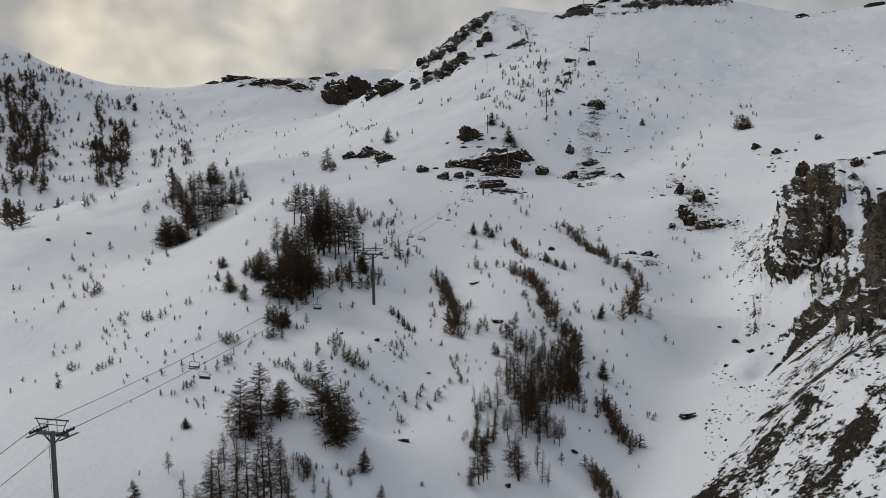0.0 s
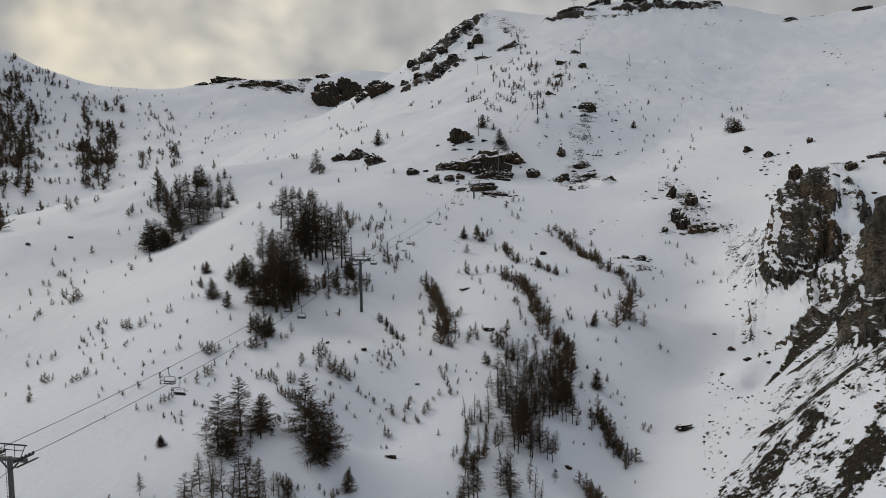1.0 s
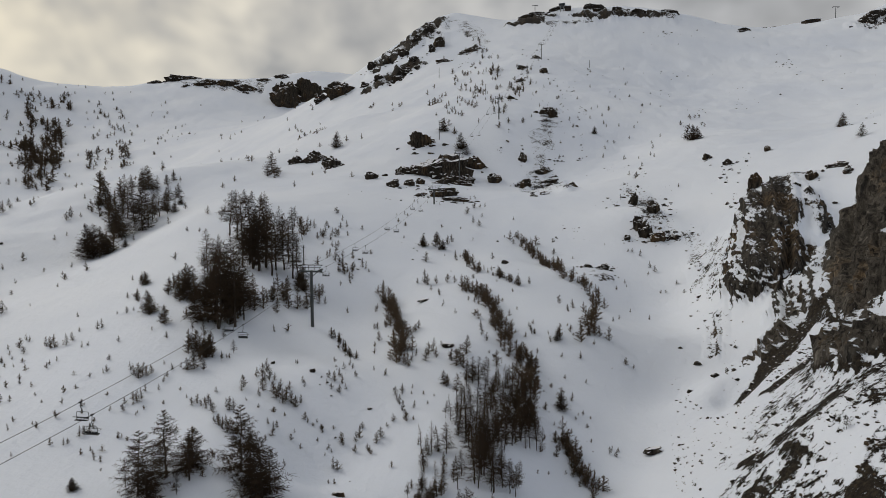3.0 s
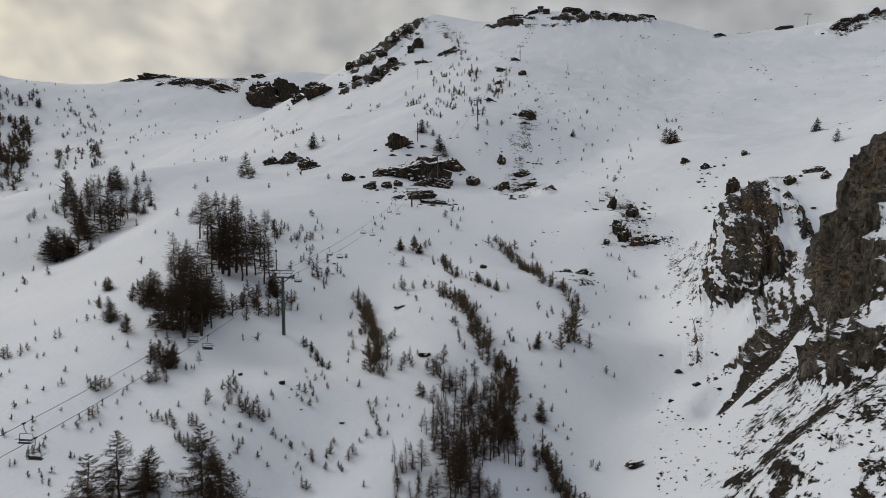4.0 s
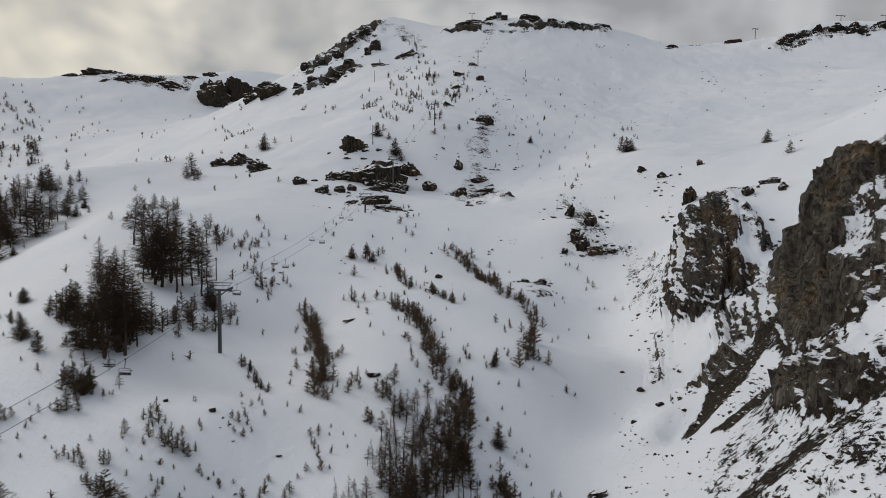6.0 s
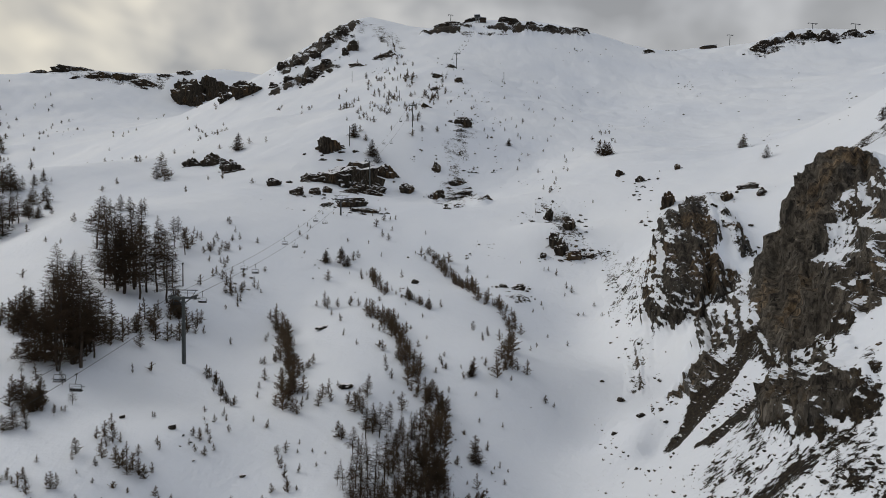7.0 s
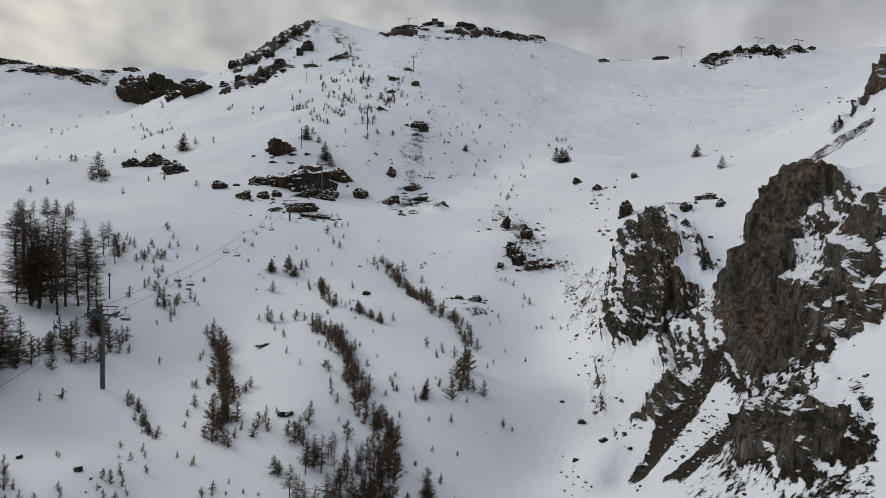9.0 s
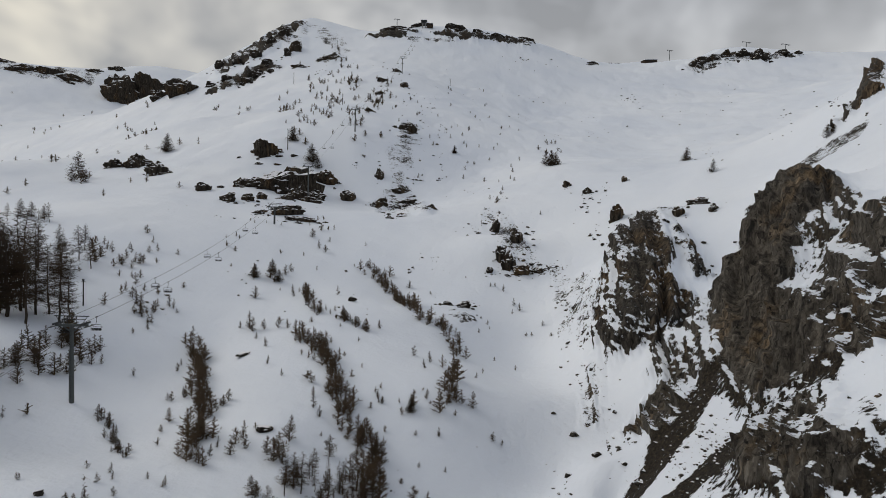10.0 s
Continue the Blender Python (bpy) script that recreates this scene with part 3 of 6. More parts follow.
SCRUB_WEST = [
    (-332, 1055, -37, 493, -24, 318, -123, 387, 14, 3.7, 6.3), (68, 754, 131, 631, 111, 530, 57, 629, 46, 4.6, 8.1),
    (39, 730, 71, 657, 53, 494, 30, 567, 14, 4.5, 7.8), (48, 598, 111, 512, 97, 448, 37, 459, 22, 2.8, 5.1),
    (-29, 750, 11, 668, 9, 566, -27, 698, 8, 4.3, 6.1), (128, 671, 149, 656, 121, 534, 102, 534, 18, 4.4, 6.5),
    (67, 929, 156, 864, 120, 660, 57, 794, 14, 5.2, 8.8), (176, 555, 256, 587, 164, 373, 134, 420, 14, 2.2, 4.4),
]
SCRUB_SHOULDER = [
    (225, 493, 251, 483, 190, 366, 182, 399, 9, 3.2, 4.8), (-274, 1349, -55, 734, -37, 493, -164, 806, 14, 4.6, 8.5),
    (-476, 1364, -41, 733, -19, 319, -135, 383, 18, 3.2, 6.4), (-468, 839, -158, 354, -123, 274, -150, 266, 12, 2.4, 4.8),
    (-274, 1349, -11, 566, -7, 308, -63, 305, 14, 3.6, 7.1), (53, 844, 144, 691, 90, 434, 28, 444, 70, 3.3, 6.6),
    (138, 663, 302, 708, 135, 315, 82, 394, 50, 2.4, 4.3), (-490, 1407, -288, 1423, -87, 423, -148, 420, 12, 4.2, 7.6),
]
SCRUB_CREST = [
    (-523, 942, -133, 421, -58, 181, -133, 235, 26, 2.5, 5.5), (-32, 267, -16, 271, -12, 209, -24, 200, 11, 2.4, 4.4),
    (-167, 248, -123, 274, -72, 158, -116, 171, 6, 1.4, 2.8), (-87, 167, -37, 147, -28, 114, -62, 117, 6, 1.1, 2),
    (-126, 171, -93, 169, -62, 112, -86, 115, 6, 0.9, 1.8), (75, 235, 97, 203, 93, 195, 70, 219, 6, 1.2, 2),
    (-41, 272, -34, 273, -30, 243, -37, 241, 6, 2.8, 5), (-160, 225, -128, 234, -98, 179, -132, 184, 6, 1.5, 3.1),
]
SCRUB_TERRACES = [
    (-96, 170, -65, 154, -55, 127, -78, 136, 6, 1.1, 2.3), (-101, 158, -47, 136, -39, 112, -74, 113, 6, 0.7, 1.7),
    (-92, 222, -56, 192, -45, 153, -68, 162, 6, 1.4, 2.8), (-19, 247, 52, 262, 31, 157, -13, 159, 6, 1.2, 2.4),
    (-13, 159, 14, 153, 8, 97, -8, 95, 6, 0.7, 1.5), (33, 157, 61, 178, 37, 109, 21, 100, 6, 0.8, 1.6),
    (-36, 124, -4, 128, -3, 106, -28, 94, 8, 0.7, 1.5), (133, 364, 154, 290, 100, 187, 83, 228, 6, 1.5, 2.7),
]
SCRUB_GULLY = [
    (-10, 322, 54, 329, 43, 265, -8, 252, 6, 1.4, 2.5), (36, 330, 51, 330, 42, 272, 29, 271, 6, 2.2, 3.3),
    (-160, 219, -96, 212, -51, 111, -86, 115, 17, 0.8, 1.9), (-72, 158, -31, 149, -22, 104, -50, 107, 15, 0.8, 1.7),
    (-53, 256, -6, 266, -4, 160, -31, 149, 12, 1.3, 2.7), (-7, 308, 61, 310, 40, 203, -5, 205, 12, 1.5, 2.9),
    (-5, 205, 21, 196, 14, 132, -4, 128, 10, 1, 2.1), (21, 196, 55, 213, 35, 138, 14, 132, 12, 1.1, 2.4),
]
SCRUB_FOOT = [
    (68, 267, 120, 251, 88, 182, 40, 155, 7, 1.2, 2.2), (-18, 125, 9, 130, 6, 90, -12, 86, 15, 0.7, 1.6),
    (30, 136, 50, 145, 32, 90, 21, 92, 11, 0.8, 1.5), (-35, 120, -17, 122, -14, 100, -28, 94, 15, 1, 2),
    (-59, 128, -38, 125, -29, 93, -44, 96, 10, 0.7, 1.5), (27, 162, 42, 161, 35, 138, 21, 133, 6, 1.4, 2.5),
]
SCRUB_FAR = SCRUB_WEST + SCRUB_SHOULDER + SCRUB_CREST + SCRUB_TERRACES + SCRUB_GULLY + SCRUB_FOOT
WOOD_HIGH = [
    (-854, 1200, -844, 1259, -765, 1135, -763, 1068, 50, 12.8, 25.5), (-763, 1068, -763, 1140, -657, 977, -665, 925, 60, 11.3, 24.5),
    (-832, 1232, -820, 1283, -593, 918, -612, 895, 70, 13.9, 29.7), (-665, 925, -653, 999, -540, 820, -575, 796, 70, 11.4, 24.4),
    (-586, 812, -568, 830, -186, 270, -201, 276, 70, 8.1, 16.2), (-612, 895, -593, 918, -516, 794, -535, 779, 18, 10.9, 21.8),
    (-545, 772, -516, 794, -188, 287, -208, 293, 26, 6, 10.9), (-735, 1316, -679, 1373, -606, 1219, -662, 1180, 56, 11.6, 23.3),
]
WOOD_LOW = [
    (-684, 1201, -632, 1250, -500, 982, -556, 971, 70, 12.1, 28.3), (-569, 1010, -531, 1035, -444, 863, -482, 852, 60, 12.1, 26),
    (-768, 1198, -759, 1227, -686, 1106, -697, 1083, 16, 10.6, 21.1), (-863, 1316, -825, 1390, -787, 1324, -812, 1234, 30, 8.4, 15.6),
    (-498, 812, -469, 825, -185, 325, -202, 330, 12, 5.3, 10.6), (-804, 1355, -752, 1419, -706, 1328, -751, 1262, 14, 8.6, 14.7),
    (-533, 1232, -500, 1233, -379, 928, -408, 936, 24, 9.9, 15.9), (-651, 1393, -490, 1407, -367, 1044, -524, 1112, 18, 6.8, 11.3),
]
WOOD_EDGE = [
    (-803, 1274, -644, 1466, -164, 367, -529, 827, 40, 5.4, 9.9), (-895, 1261, -885, 1350, -826, 1256, -841, 1181, 18, 9.2, 18.4),
    (-854, 1200, -835, 1366, -180, 288, -215, 296, 60, 6.5, 13), (-758, 1274, -697, 1358, -453, 871, -507, 841, 40, 10, 17.9),
    (-839, 1278, -844, 1422, -507, 841, -545, 816, 60, 8, 16), (-631, 1350, -564, 1366, -389, 932, -452, 957, 40, 8.4, 15.8),
    (-746, 1456, -493, 1497, -140, 420, -495, 954, 60, 4.9, 8.9),
]
FAR_WOOD = WOOD_HIGH + WOOD_LOW + WOOD_EDGE
# rows of saplings along the old terraces; then half-width, count and heights
ROW_A = [
    (-4.9, 200.1), (-3, 199.1), (-0, 190.9), (2, 169.4), (3, 156.6), (2, 146), 
    (2.9, 141.9),
]
ROW_A_SIZE = (1.1, 120, 2.6, 4.9)
ROW_B = [
    (21.6, 193.7), (25.4, 188.2), (27, 177.6), (27.5, 164.1), (27.9, 155.3), (30.1, 148.5), 
    (30.1, 141.5), (30, 136.1),
]
ROW_B_SIZE = (1.5, 190, 2.3, 4.3)
ROW_C = [
    (27, 237.8), (26.9, 217.8), (28.9, 210), (31.6, 211.2),
]
ROW_C_SIZE = (1.0, 50, 2.5, 4.1)
ROW_D = [
    (32.6, 206.4), (36.4, 203.6), (38.2, 198.8), (39.1, 197.3),
]
ROW_D_SIZE = (0.8, 34, 2.1, 3.4)
ROW_E = [
    (49, 265), (54, 258.2), (56.1, 247.5), (56.8, 232.2), (58.3, 218.2), (59.3, 209.6), 
    (63.6, 209.7), (63.3, 200.7), (62.7, 191),
]
ROW_E_SIZE = (1.5, 170, 2.3, 4.7)
ROW_F = [
    (56.4, 179.7), (47.1, 154.3), (45.2, 152.5),
]
ROW_F_SIZE = (0.9, 34, 2.5, 5.6)
ROW_G = [
    (-13.9, 162.1), (-11.1, 156.1), (-9, 150), (-6.9, 145),
]
ROW_G_SIZE = (0.6, 40, 1.7, 2.6)
ROW_H = [
    (32.6, 121.3), (32.4, 116.9), (33.5, 112.5), (33.8, 109.3),
]
ROW_H_SIZE = (1.3, 100, 1.5, 3.1)
ROW_I = [
    (23.5, 96.9), (24.7, 96.9), (24.3, 92.5), (24.9, 88.5),
]
ROW_I_SIZE = (0.9, 60, 1.5, 3.0)
# rock outcrops: east, ahead, length, height
OUTCROPS = [
    (19.9, 430.9, 15.8, 10.3), (30.1, 386.5, 33.4, 15.7), (53.2, 407.8, 13.5, 7.5), (44.3, 386.2, 10.7, 4.3), (7.8, 388, 12.5, 4.3),
    (0.5, 345.1, 7, 4.5), (9.2, 350.6, 6.5, 3.2), (16.2, 361.8, 5.3, 3), (28.4, 364.9, 7.4, 2.7), (25.9, 324.6, 15, 4.2),
    (32.1, 312.7, 13, 2.3), (-69.7, 465.4, 10.7, 5.1), (-55.5, 454, 14.6, 7.5), (-40, 421.9, 11.6, 5.4),
]
LEDGES = [
    (118.5, 474.6, 13, 6.1), (85.7, 410.9, 5.3, 6), (96.7, 396.8, 13.1, 2.9), (80, 378, 7, 5.6), (94.5, 384.6, 14.2, 2.5),
    (95.9, 332.8, 6.1, 3.4), (101.4, 812.8, 22.1, 6.6), (63.8, 862.2, 15.6, 14.1), (65.4, 807.1, 18.3, 3.7), (156.8, 678.9, 9.9, 3.7),
    (135, 648.1, 10.6, 3.5), (151.8, 627.3, 8, 4.6), (98.3, 517.1, 7.5, 2.4), (122.9, 603.1, 7.7, 3.3),
]
SCREE_ROCKS = [
    (110.5, 284.1, 3.7, 5.2), (98.9, 249.4, 4.2, 5.1), (108.8, 258.3, 5.7, 4.3), (99.8, 244.6, 5, 5), (102.9, 241.2, 6.3, 3.6), (92.7, 245.6, 3.2, 1.8), 
    (109.2, 240, 4.9, 1.8), (164, 320.5, 4.1, 2.9), (163.7, 299.8, 4.4, 2.8), (182.8, 298.6, 3.3, 2.2), (148.8, 251.8, 5.1, 5.1), (70.4, 225.9, 2.9, 1), 
    (75.1, 224.4, 5, 1.7),
]
BOULDERS = [
    (48.3, 118.7, 3.2, 1.5), (-7.1, 101.4, 1.8, 0.8), (39.4, 223, 2.1, 1.7), (9.5, 187.6, 3.2, 0.9), (13.1, 149.2, 2.6, 1), (-23.4, 137.1, 0.8, 0.7), 
    (-14.8, 132.1, 1.1, 0.9), (-3.4, 123.3, 0.8, 0.5), (-169.3, 260.7, 1.9, 1.2), (-163.9, 281.6, 2.1, 1.3), (72.2, 149.6, 1.4, 1.1), (65.3, 139.2, 1.1, 0.8), 
    (70.7, 138.3, 1.6, 1), (87.7, 168.7, 1.5, 1.2), (21.8, 101.2, 1.1, 0.7), (9.4, 90.3, 0.8, 0.9),
]
FAR_CLIFFS = [
    (-232, 1402.4, 70, 52), (-190, 1428.8, 66, 50), (-98, 879, 22, 10), (-70, 850.8, 40, 16),
    (-492, 1544.9, 73.2, 13), (-432.1, 1497.5, 54.6, 15), (-385, 1499.7, 60.2, 15), (-337.6, 1471.3, 59.1, 15),
    (-527.3, 1548.9, 42.4, 12), (-563.9, 1540.2, 28.1, 7), (-309.4, 1533.4, 30.8, 7), (-270.7, 1553.2, 36.8, 9),
]
CREST_ROCKS = [
    (606.6, 756.3, 28.4, 18.9), (635.5, 765.7, 24.1, 16.1), (665.2, 768.5, 29.3, 14.7), (683.1, 755.5, 24.2, 16.2),
    (686.6, 733.2, 28.4, 20.5), (720.6, 727.8, 31.7, 11.1), (751.1, 728.1, 17.6, 8), (471.3, 814.1, 17.6, 7.2), (205.6, 908.7, 48.5, 9.7),
    (249, 930.8, 33.6, 6.7), (289.9, 907.3, 21.6, 10), (300.4, 886.6, 29.3, 9.8), (322, 874.5, 32.4, 8.1), (347.3, 861.3, 32.2, 6.4),
    (389.5, 866.6, 29.6, 6.6),
]
SHOULDER_ROCKS = [
    (-29.6, 906.3, 24.7, 18.1), (-8.7, 885.9, 27.4, 14.5), (-16, 828.7, 30.2, 15.1), (14.2, 823.4, 33, 13.5), (15.5, 880.6, 28.8, 17.6),
    (36.5, 902.2, 29.5, 21.3), (54.4, 927.1, 28.6, 20.2), (6.5, 805.8, 29.4, 10.3), (54.1, 858.1, 20.2, 15.6),
    (-35.5, 840.2, 30.6, 10.7), (30.2, 846.5, 30.8, 10.8),
]
BUTTRESS_ROCKS = [
    (156.5, 215.6, 6.5, 3.1), (133.6, 197, 3.4, 2.4), (126.6, 194.3, 2.3, 1.7), (141.5, 191.8, 3, 2),
]
# where rock or earth shows through the snow: outlines on plan, bareness, streakiness
NEAR_FACE = [
    (104.1, 144.7), (105.5, 144.4), (107.4, 143.1), (109.7, 140.6), (113.2, 139.3), (115.7, 138.6), (117.0, 137.2), (118.3, 136.3), (116.0, 133.5), 
    (114.6, 131.2), (112.9, 131.9), (110.4, 131.4), (108.0, 132.1), (106.4, 132.4), (104.5, 130.5), (102.6, 128.0), (100.7, 128.1), (98.7, 125.5), 
    (97.9, 122.7), (86.6, 111.8), (84.7, 110.7), (84.0, 112.6), (87.3, 120.0), (92.3, 128.8), (94.9, 134.3), (99.3, 140.9), (102.1, 145.6), 
    (102.2, 142.8),
]
NEAR_FACE_EAST = [
    (86.8, 113.0), (97.9, 121.6), (99.4, 120.9), (99.4, 118.0), (93.4, 110.4), (93.4, 108.7), (100.9, 116.3), (104.6, 118.9), (106.1, 118.1), 
    (100.7, 110.8), (91.9, 103.9), (92.3, 106.2), (89.7, 102.2), (80.4, 95.0), (79.2, 95.4), (78.7, 96.7), (80.0, 100.6), (83.3, 106.5), 
    (84.2, 109.5),
]
RIM_KNOBS = [
    (112.5, 132.1), (115.0, 131.0), (116.6, 129.8), (110.8, 122.1), (108.8, 120.8), (107.8, 122.5), (106.9, 123.8), (107.2, 127.3),
]
SNOW_RAMP = [
    (106.4, 131.8), (107.5, 128.7), (106.6, 121.4), (102.6, 118.4), (100.1, 118.6), (99.0, 121.6), (98.2, 122.9), (99.3, 125.8), (100.5, 127.4),
]
RIM_SHOULDER = [
    (142.0, 179.5), (145.8, 178.7), (149.4, 173.9), (153.8, 173.6), (153.5, 175.7), (152.2, 179.1), (147.5, 181.3), (143.6, 181.9),
]
UNDER_FACE = [
    (92.3, 131.7), (91.4, 127.5), (85.6, 118.2), (83.7, 110.3), (82.8, 106.1), (77.7, 97.2), (74.9, 96.3), (72.7, 97.2), (74.5, 101.8), 
    (71.2, 100.9), (81.5, 114.4), (83.2, 120.1), (84.1, 124.4), (83.5, 125.8), (89.3, 133.2),
]
EARTH_WEDGE = [
    (90.3, 131.0), (82.5, 125.3), (78.0, 123.1), (74.3, 122.9), (69.0, 120.4), (66.6, 120.5), (68.3, 125.3), (72.9, 126.4), (77.4, 130.5), 
    (84.5, 134.5), (87.5, 132.5),
]
BAND_TOP = [
    (79.8, 111.6), (79.6, 108.0), (70.5, 103.7), (68.7, 106.2), (65.8, 106.8), (64.1, 107.3), (64.9, 112.0), (68.1, 110.5), (74.9, 111.9),
]
NEAR_KNOB = [
    (72.4, 100.8), (71.1, 97.1), (70.3, 94.2), (66.9, 90.1), (64.4, 86.2), (63.5, 85.1), (62.7, 85.8), (62.6, 88.0), (63.5, 91.4), 
    (65.2, 95.7), (67.2, 99.2), (69.0, 100.6), (70.6, 100.4),
]
KNOB_TURF = [
    (74.5, 101.8), (72.5, 95.6), (75.7, 96.3), (72.2, 96.0), (69.4, 91.5), (64.9, 86.0), (64.5, 86.8), (70.4, 94.3), (71.1, 97.5),
]
EARTH_CORNER = [
    (65.3, 83.3), (64.0, 84.5), (62.3, 85.4), (61.5, 86.1), (62.3, 81.0),
]
FAR_FACE = [
    (113.0, 195.9), (121.5, 204.3), (127.4, 207.5), (129.3, 206.1), (120.1, 189.8), (115.9, 181.0), (112.3, 176.2), (108.9, 175.7), (105.1, 171.3), 
    (102.4, 166.1), (98.8, 163.0), (95.5, 165.0), (92.8, 169.3), (96.5, 178.2), (100.6, 182.4), (104.9, 185.4), (109.2, 193.8),
]
FAR_RIBS = [
    (107.4, 173.3), (111.3, 172.4), (111.3, 166.4), (97.4, 144.0), (92.0, 137.6), (89.5, 135.9), (91.7, 144.3), (93.7, 150.7), (103.0, 162.3), 
    (104.1, 167.1),
]
FAR_RIB_UPPER = [
    (127.9, 190.7), (126.0, 183.1), (124.0, 174.5), (120.0, 172.7), (121.3, 179.1), (123.8, 186.3),
]
CLEFT = [
    (105.1, 146.8), (104.0, 143.5), (102.0, 144.2), (99.2, 141.9), (95.0, 134.8), (91.2, 129.5), (89.7, 131.9), (95.7, 141.6), (99.3, 145.8), 
    (102.7, 146.9),
]
FAR_FOOT = [
    (92.7, 169.0), (89.8, 167.0), (77.0, 151.3), (75.8, 151.5), (88.0, 170.0), (90.8, 169.4),
]
FAR_STEP = [
    (81.0, 144.1), (85.7, 145.2), (89.7, 145.2), (90.4, 140.9), (87.0, 135.1), (83.4, 133.9), (78.7, 131.0), (81.3, 140.3),
]
FAR_STEP_UPPER = [
    (93.0, 150.1), (91.3, 141.8), (88.5, 134.6), (89.8, 139.8), (90.5, 147.1), (91.3, 151.6),
]
BROW_STREAKS = [
    (132.3, 207.9), (138.0, 202.1), (166.1, 227.1), (161.6, 226.7), (136.0, 204.6), (129.1, 200.6),
]
GULLY_EDGE = [
    (114.8, 243.9), (117.8, 236.3), (101.5, 192.0), (96.6, 179.6), (93.7, 179.4), (97.7, 193.0), (106.1, 214.0), (112.2, 236.3),
]
SPUR_ROCK = [
    (205.2, 205.0), (213.2, 207.6), (221.3, 208.0), (238.2, 215.8), (213.5, 196.8), (210.3, 201.1), (205.9, 202.5),
]
SPUR_STREAKS = [
    (182.9, 204.0), (189.2, 199.1), (192.5, 192.3), (195.0, 187.0), (182.7, 180.8), (177.3, 183.4), (168.7, 181.4), (151.2, 172.9),
]
SHOULDER = [
    (-33, 891), (-19, 934), (1, 949), (34, 951), (47, 973), (78, 978), (87, 965), (62, 930), (48, 909), 
    (32, 893), (1, 887), (-22, 878),
]
SHOULDER_LOWER = [
    (-41, 823), (-17, 844), (8, 856), (30, 849), (44, 821), (22, 815), (1, 810), (-27, 812),
]
SHOULDER_INNER = [
    (54, 942), (73, 912), (74, 871), (61, 866), (53, 902),
]
SHOULDER_LEDGE = [
    (84, 821), (107, 834), (121, 810), (100, 806),
]
SHOULDER_TOP = [
    (85, 961), (120, 937), (131, 869), (118, 802), (107, 894), (76, 932),
]
CREST_BAND = [
    (159, 893), (187, 908), (220, 897), (210, 872), (172, 874),
]
CREST_BAND_UPPER = [
    (198, 920), (235, 899), (232, 881), (200, 890),
]
CREST_BAND_EAST = [
    (254, 882), (279, 891), (292, 877), (328, 871), (359, 865), (390, 857), (379, 843), (344, 849), (281, 856), 
    (257, 873),
]
CREST_LEDGE = [
    (211, 869), (272, 855), (270, 843), (215, 851),
]
CREST_KNOLL = [
    (592, 773), (619, 789), (652, 799), (708, 772), (736, 728), (731, 712), (687, 729), (627, 748), (590, 742),
]
STRATA_KNOB = [
    (111, 473), (121, 495), (131, 503), (131, 490), (119, 470), (110, 459),
]
STRATA = [
    (98, 435), (109, 449), (122, 475), (128, 472), (112, 437), (101, 417), (90, 400), (79, 369), (77, 330), 
    (100, 371), (101, 399), (96, 411),
]
STRATA_LEDGES = [
    (78.6, 383.1), (88.3, 392.5), (102.8, 380.1), (90.9, 326.1), (90.7, 373.0), (77.7, 360.1),
]
SCRATCHES = [
    (115.7, 306.1), (117.7, 298.9), (119.0, 285.5), (111.7, 257.7), (108.5, 242.6), (104.3, 241.1), (103.1, 247.7), (102.0, 254.7), (110.3, 280.7),
]
OLD_SLIDE = [
    (68.1, 215.4), (75.2, 218.8), (75.5, 214.4), (69.9, 212.1),
]
BAND_MID = [
    (66, 85), (61, 85), (56, 85), (52, 87), (49, 87), (47, 88), (47, 84), (52, 83), (55, 82), (60, 82), (63, 82),
]
EARTH_SLOPE = [
    (83, 119), (48, 94), (47, 92), (51, 69), (71, 90),
]
BAND_NEAR = [
    (49, 82), (42, 80), (37, 79), (31, 78), (33, 72), (38, 72), (43, 77), (48, 78),
]
BAND_NEAREST = [
    (52, 71), (46, 68), (40, 66), (36, 64), (37, 62), (41, 63), (46, 65), (49, 66),
]
EARTH_FOOT = [
    (64, 88), (50, 86), (40, 85), (31, 77), (41, 55),
]
GRAVEL = [
    (120, 241), (105, 195), (97, 178), (96, 187),
]
LEFT_BAND = [
    (-542, 1518), (-496, 1548), (-312, 1545), (-296, 1466), (-404, 1468), (-534, 1534),
]
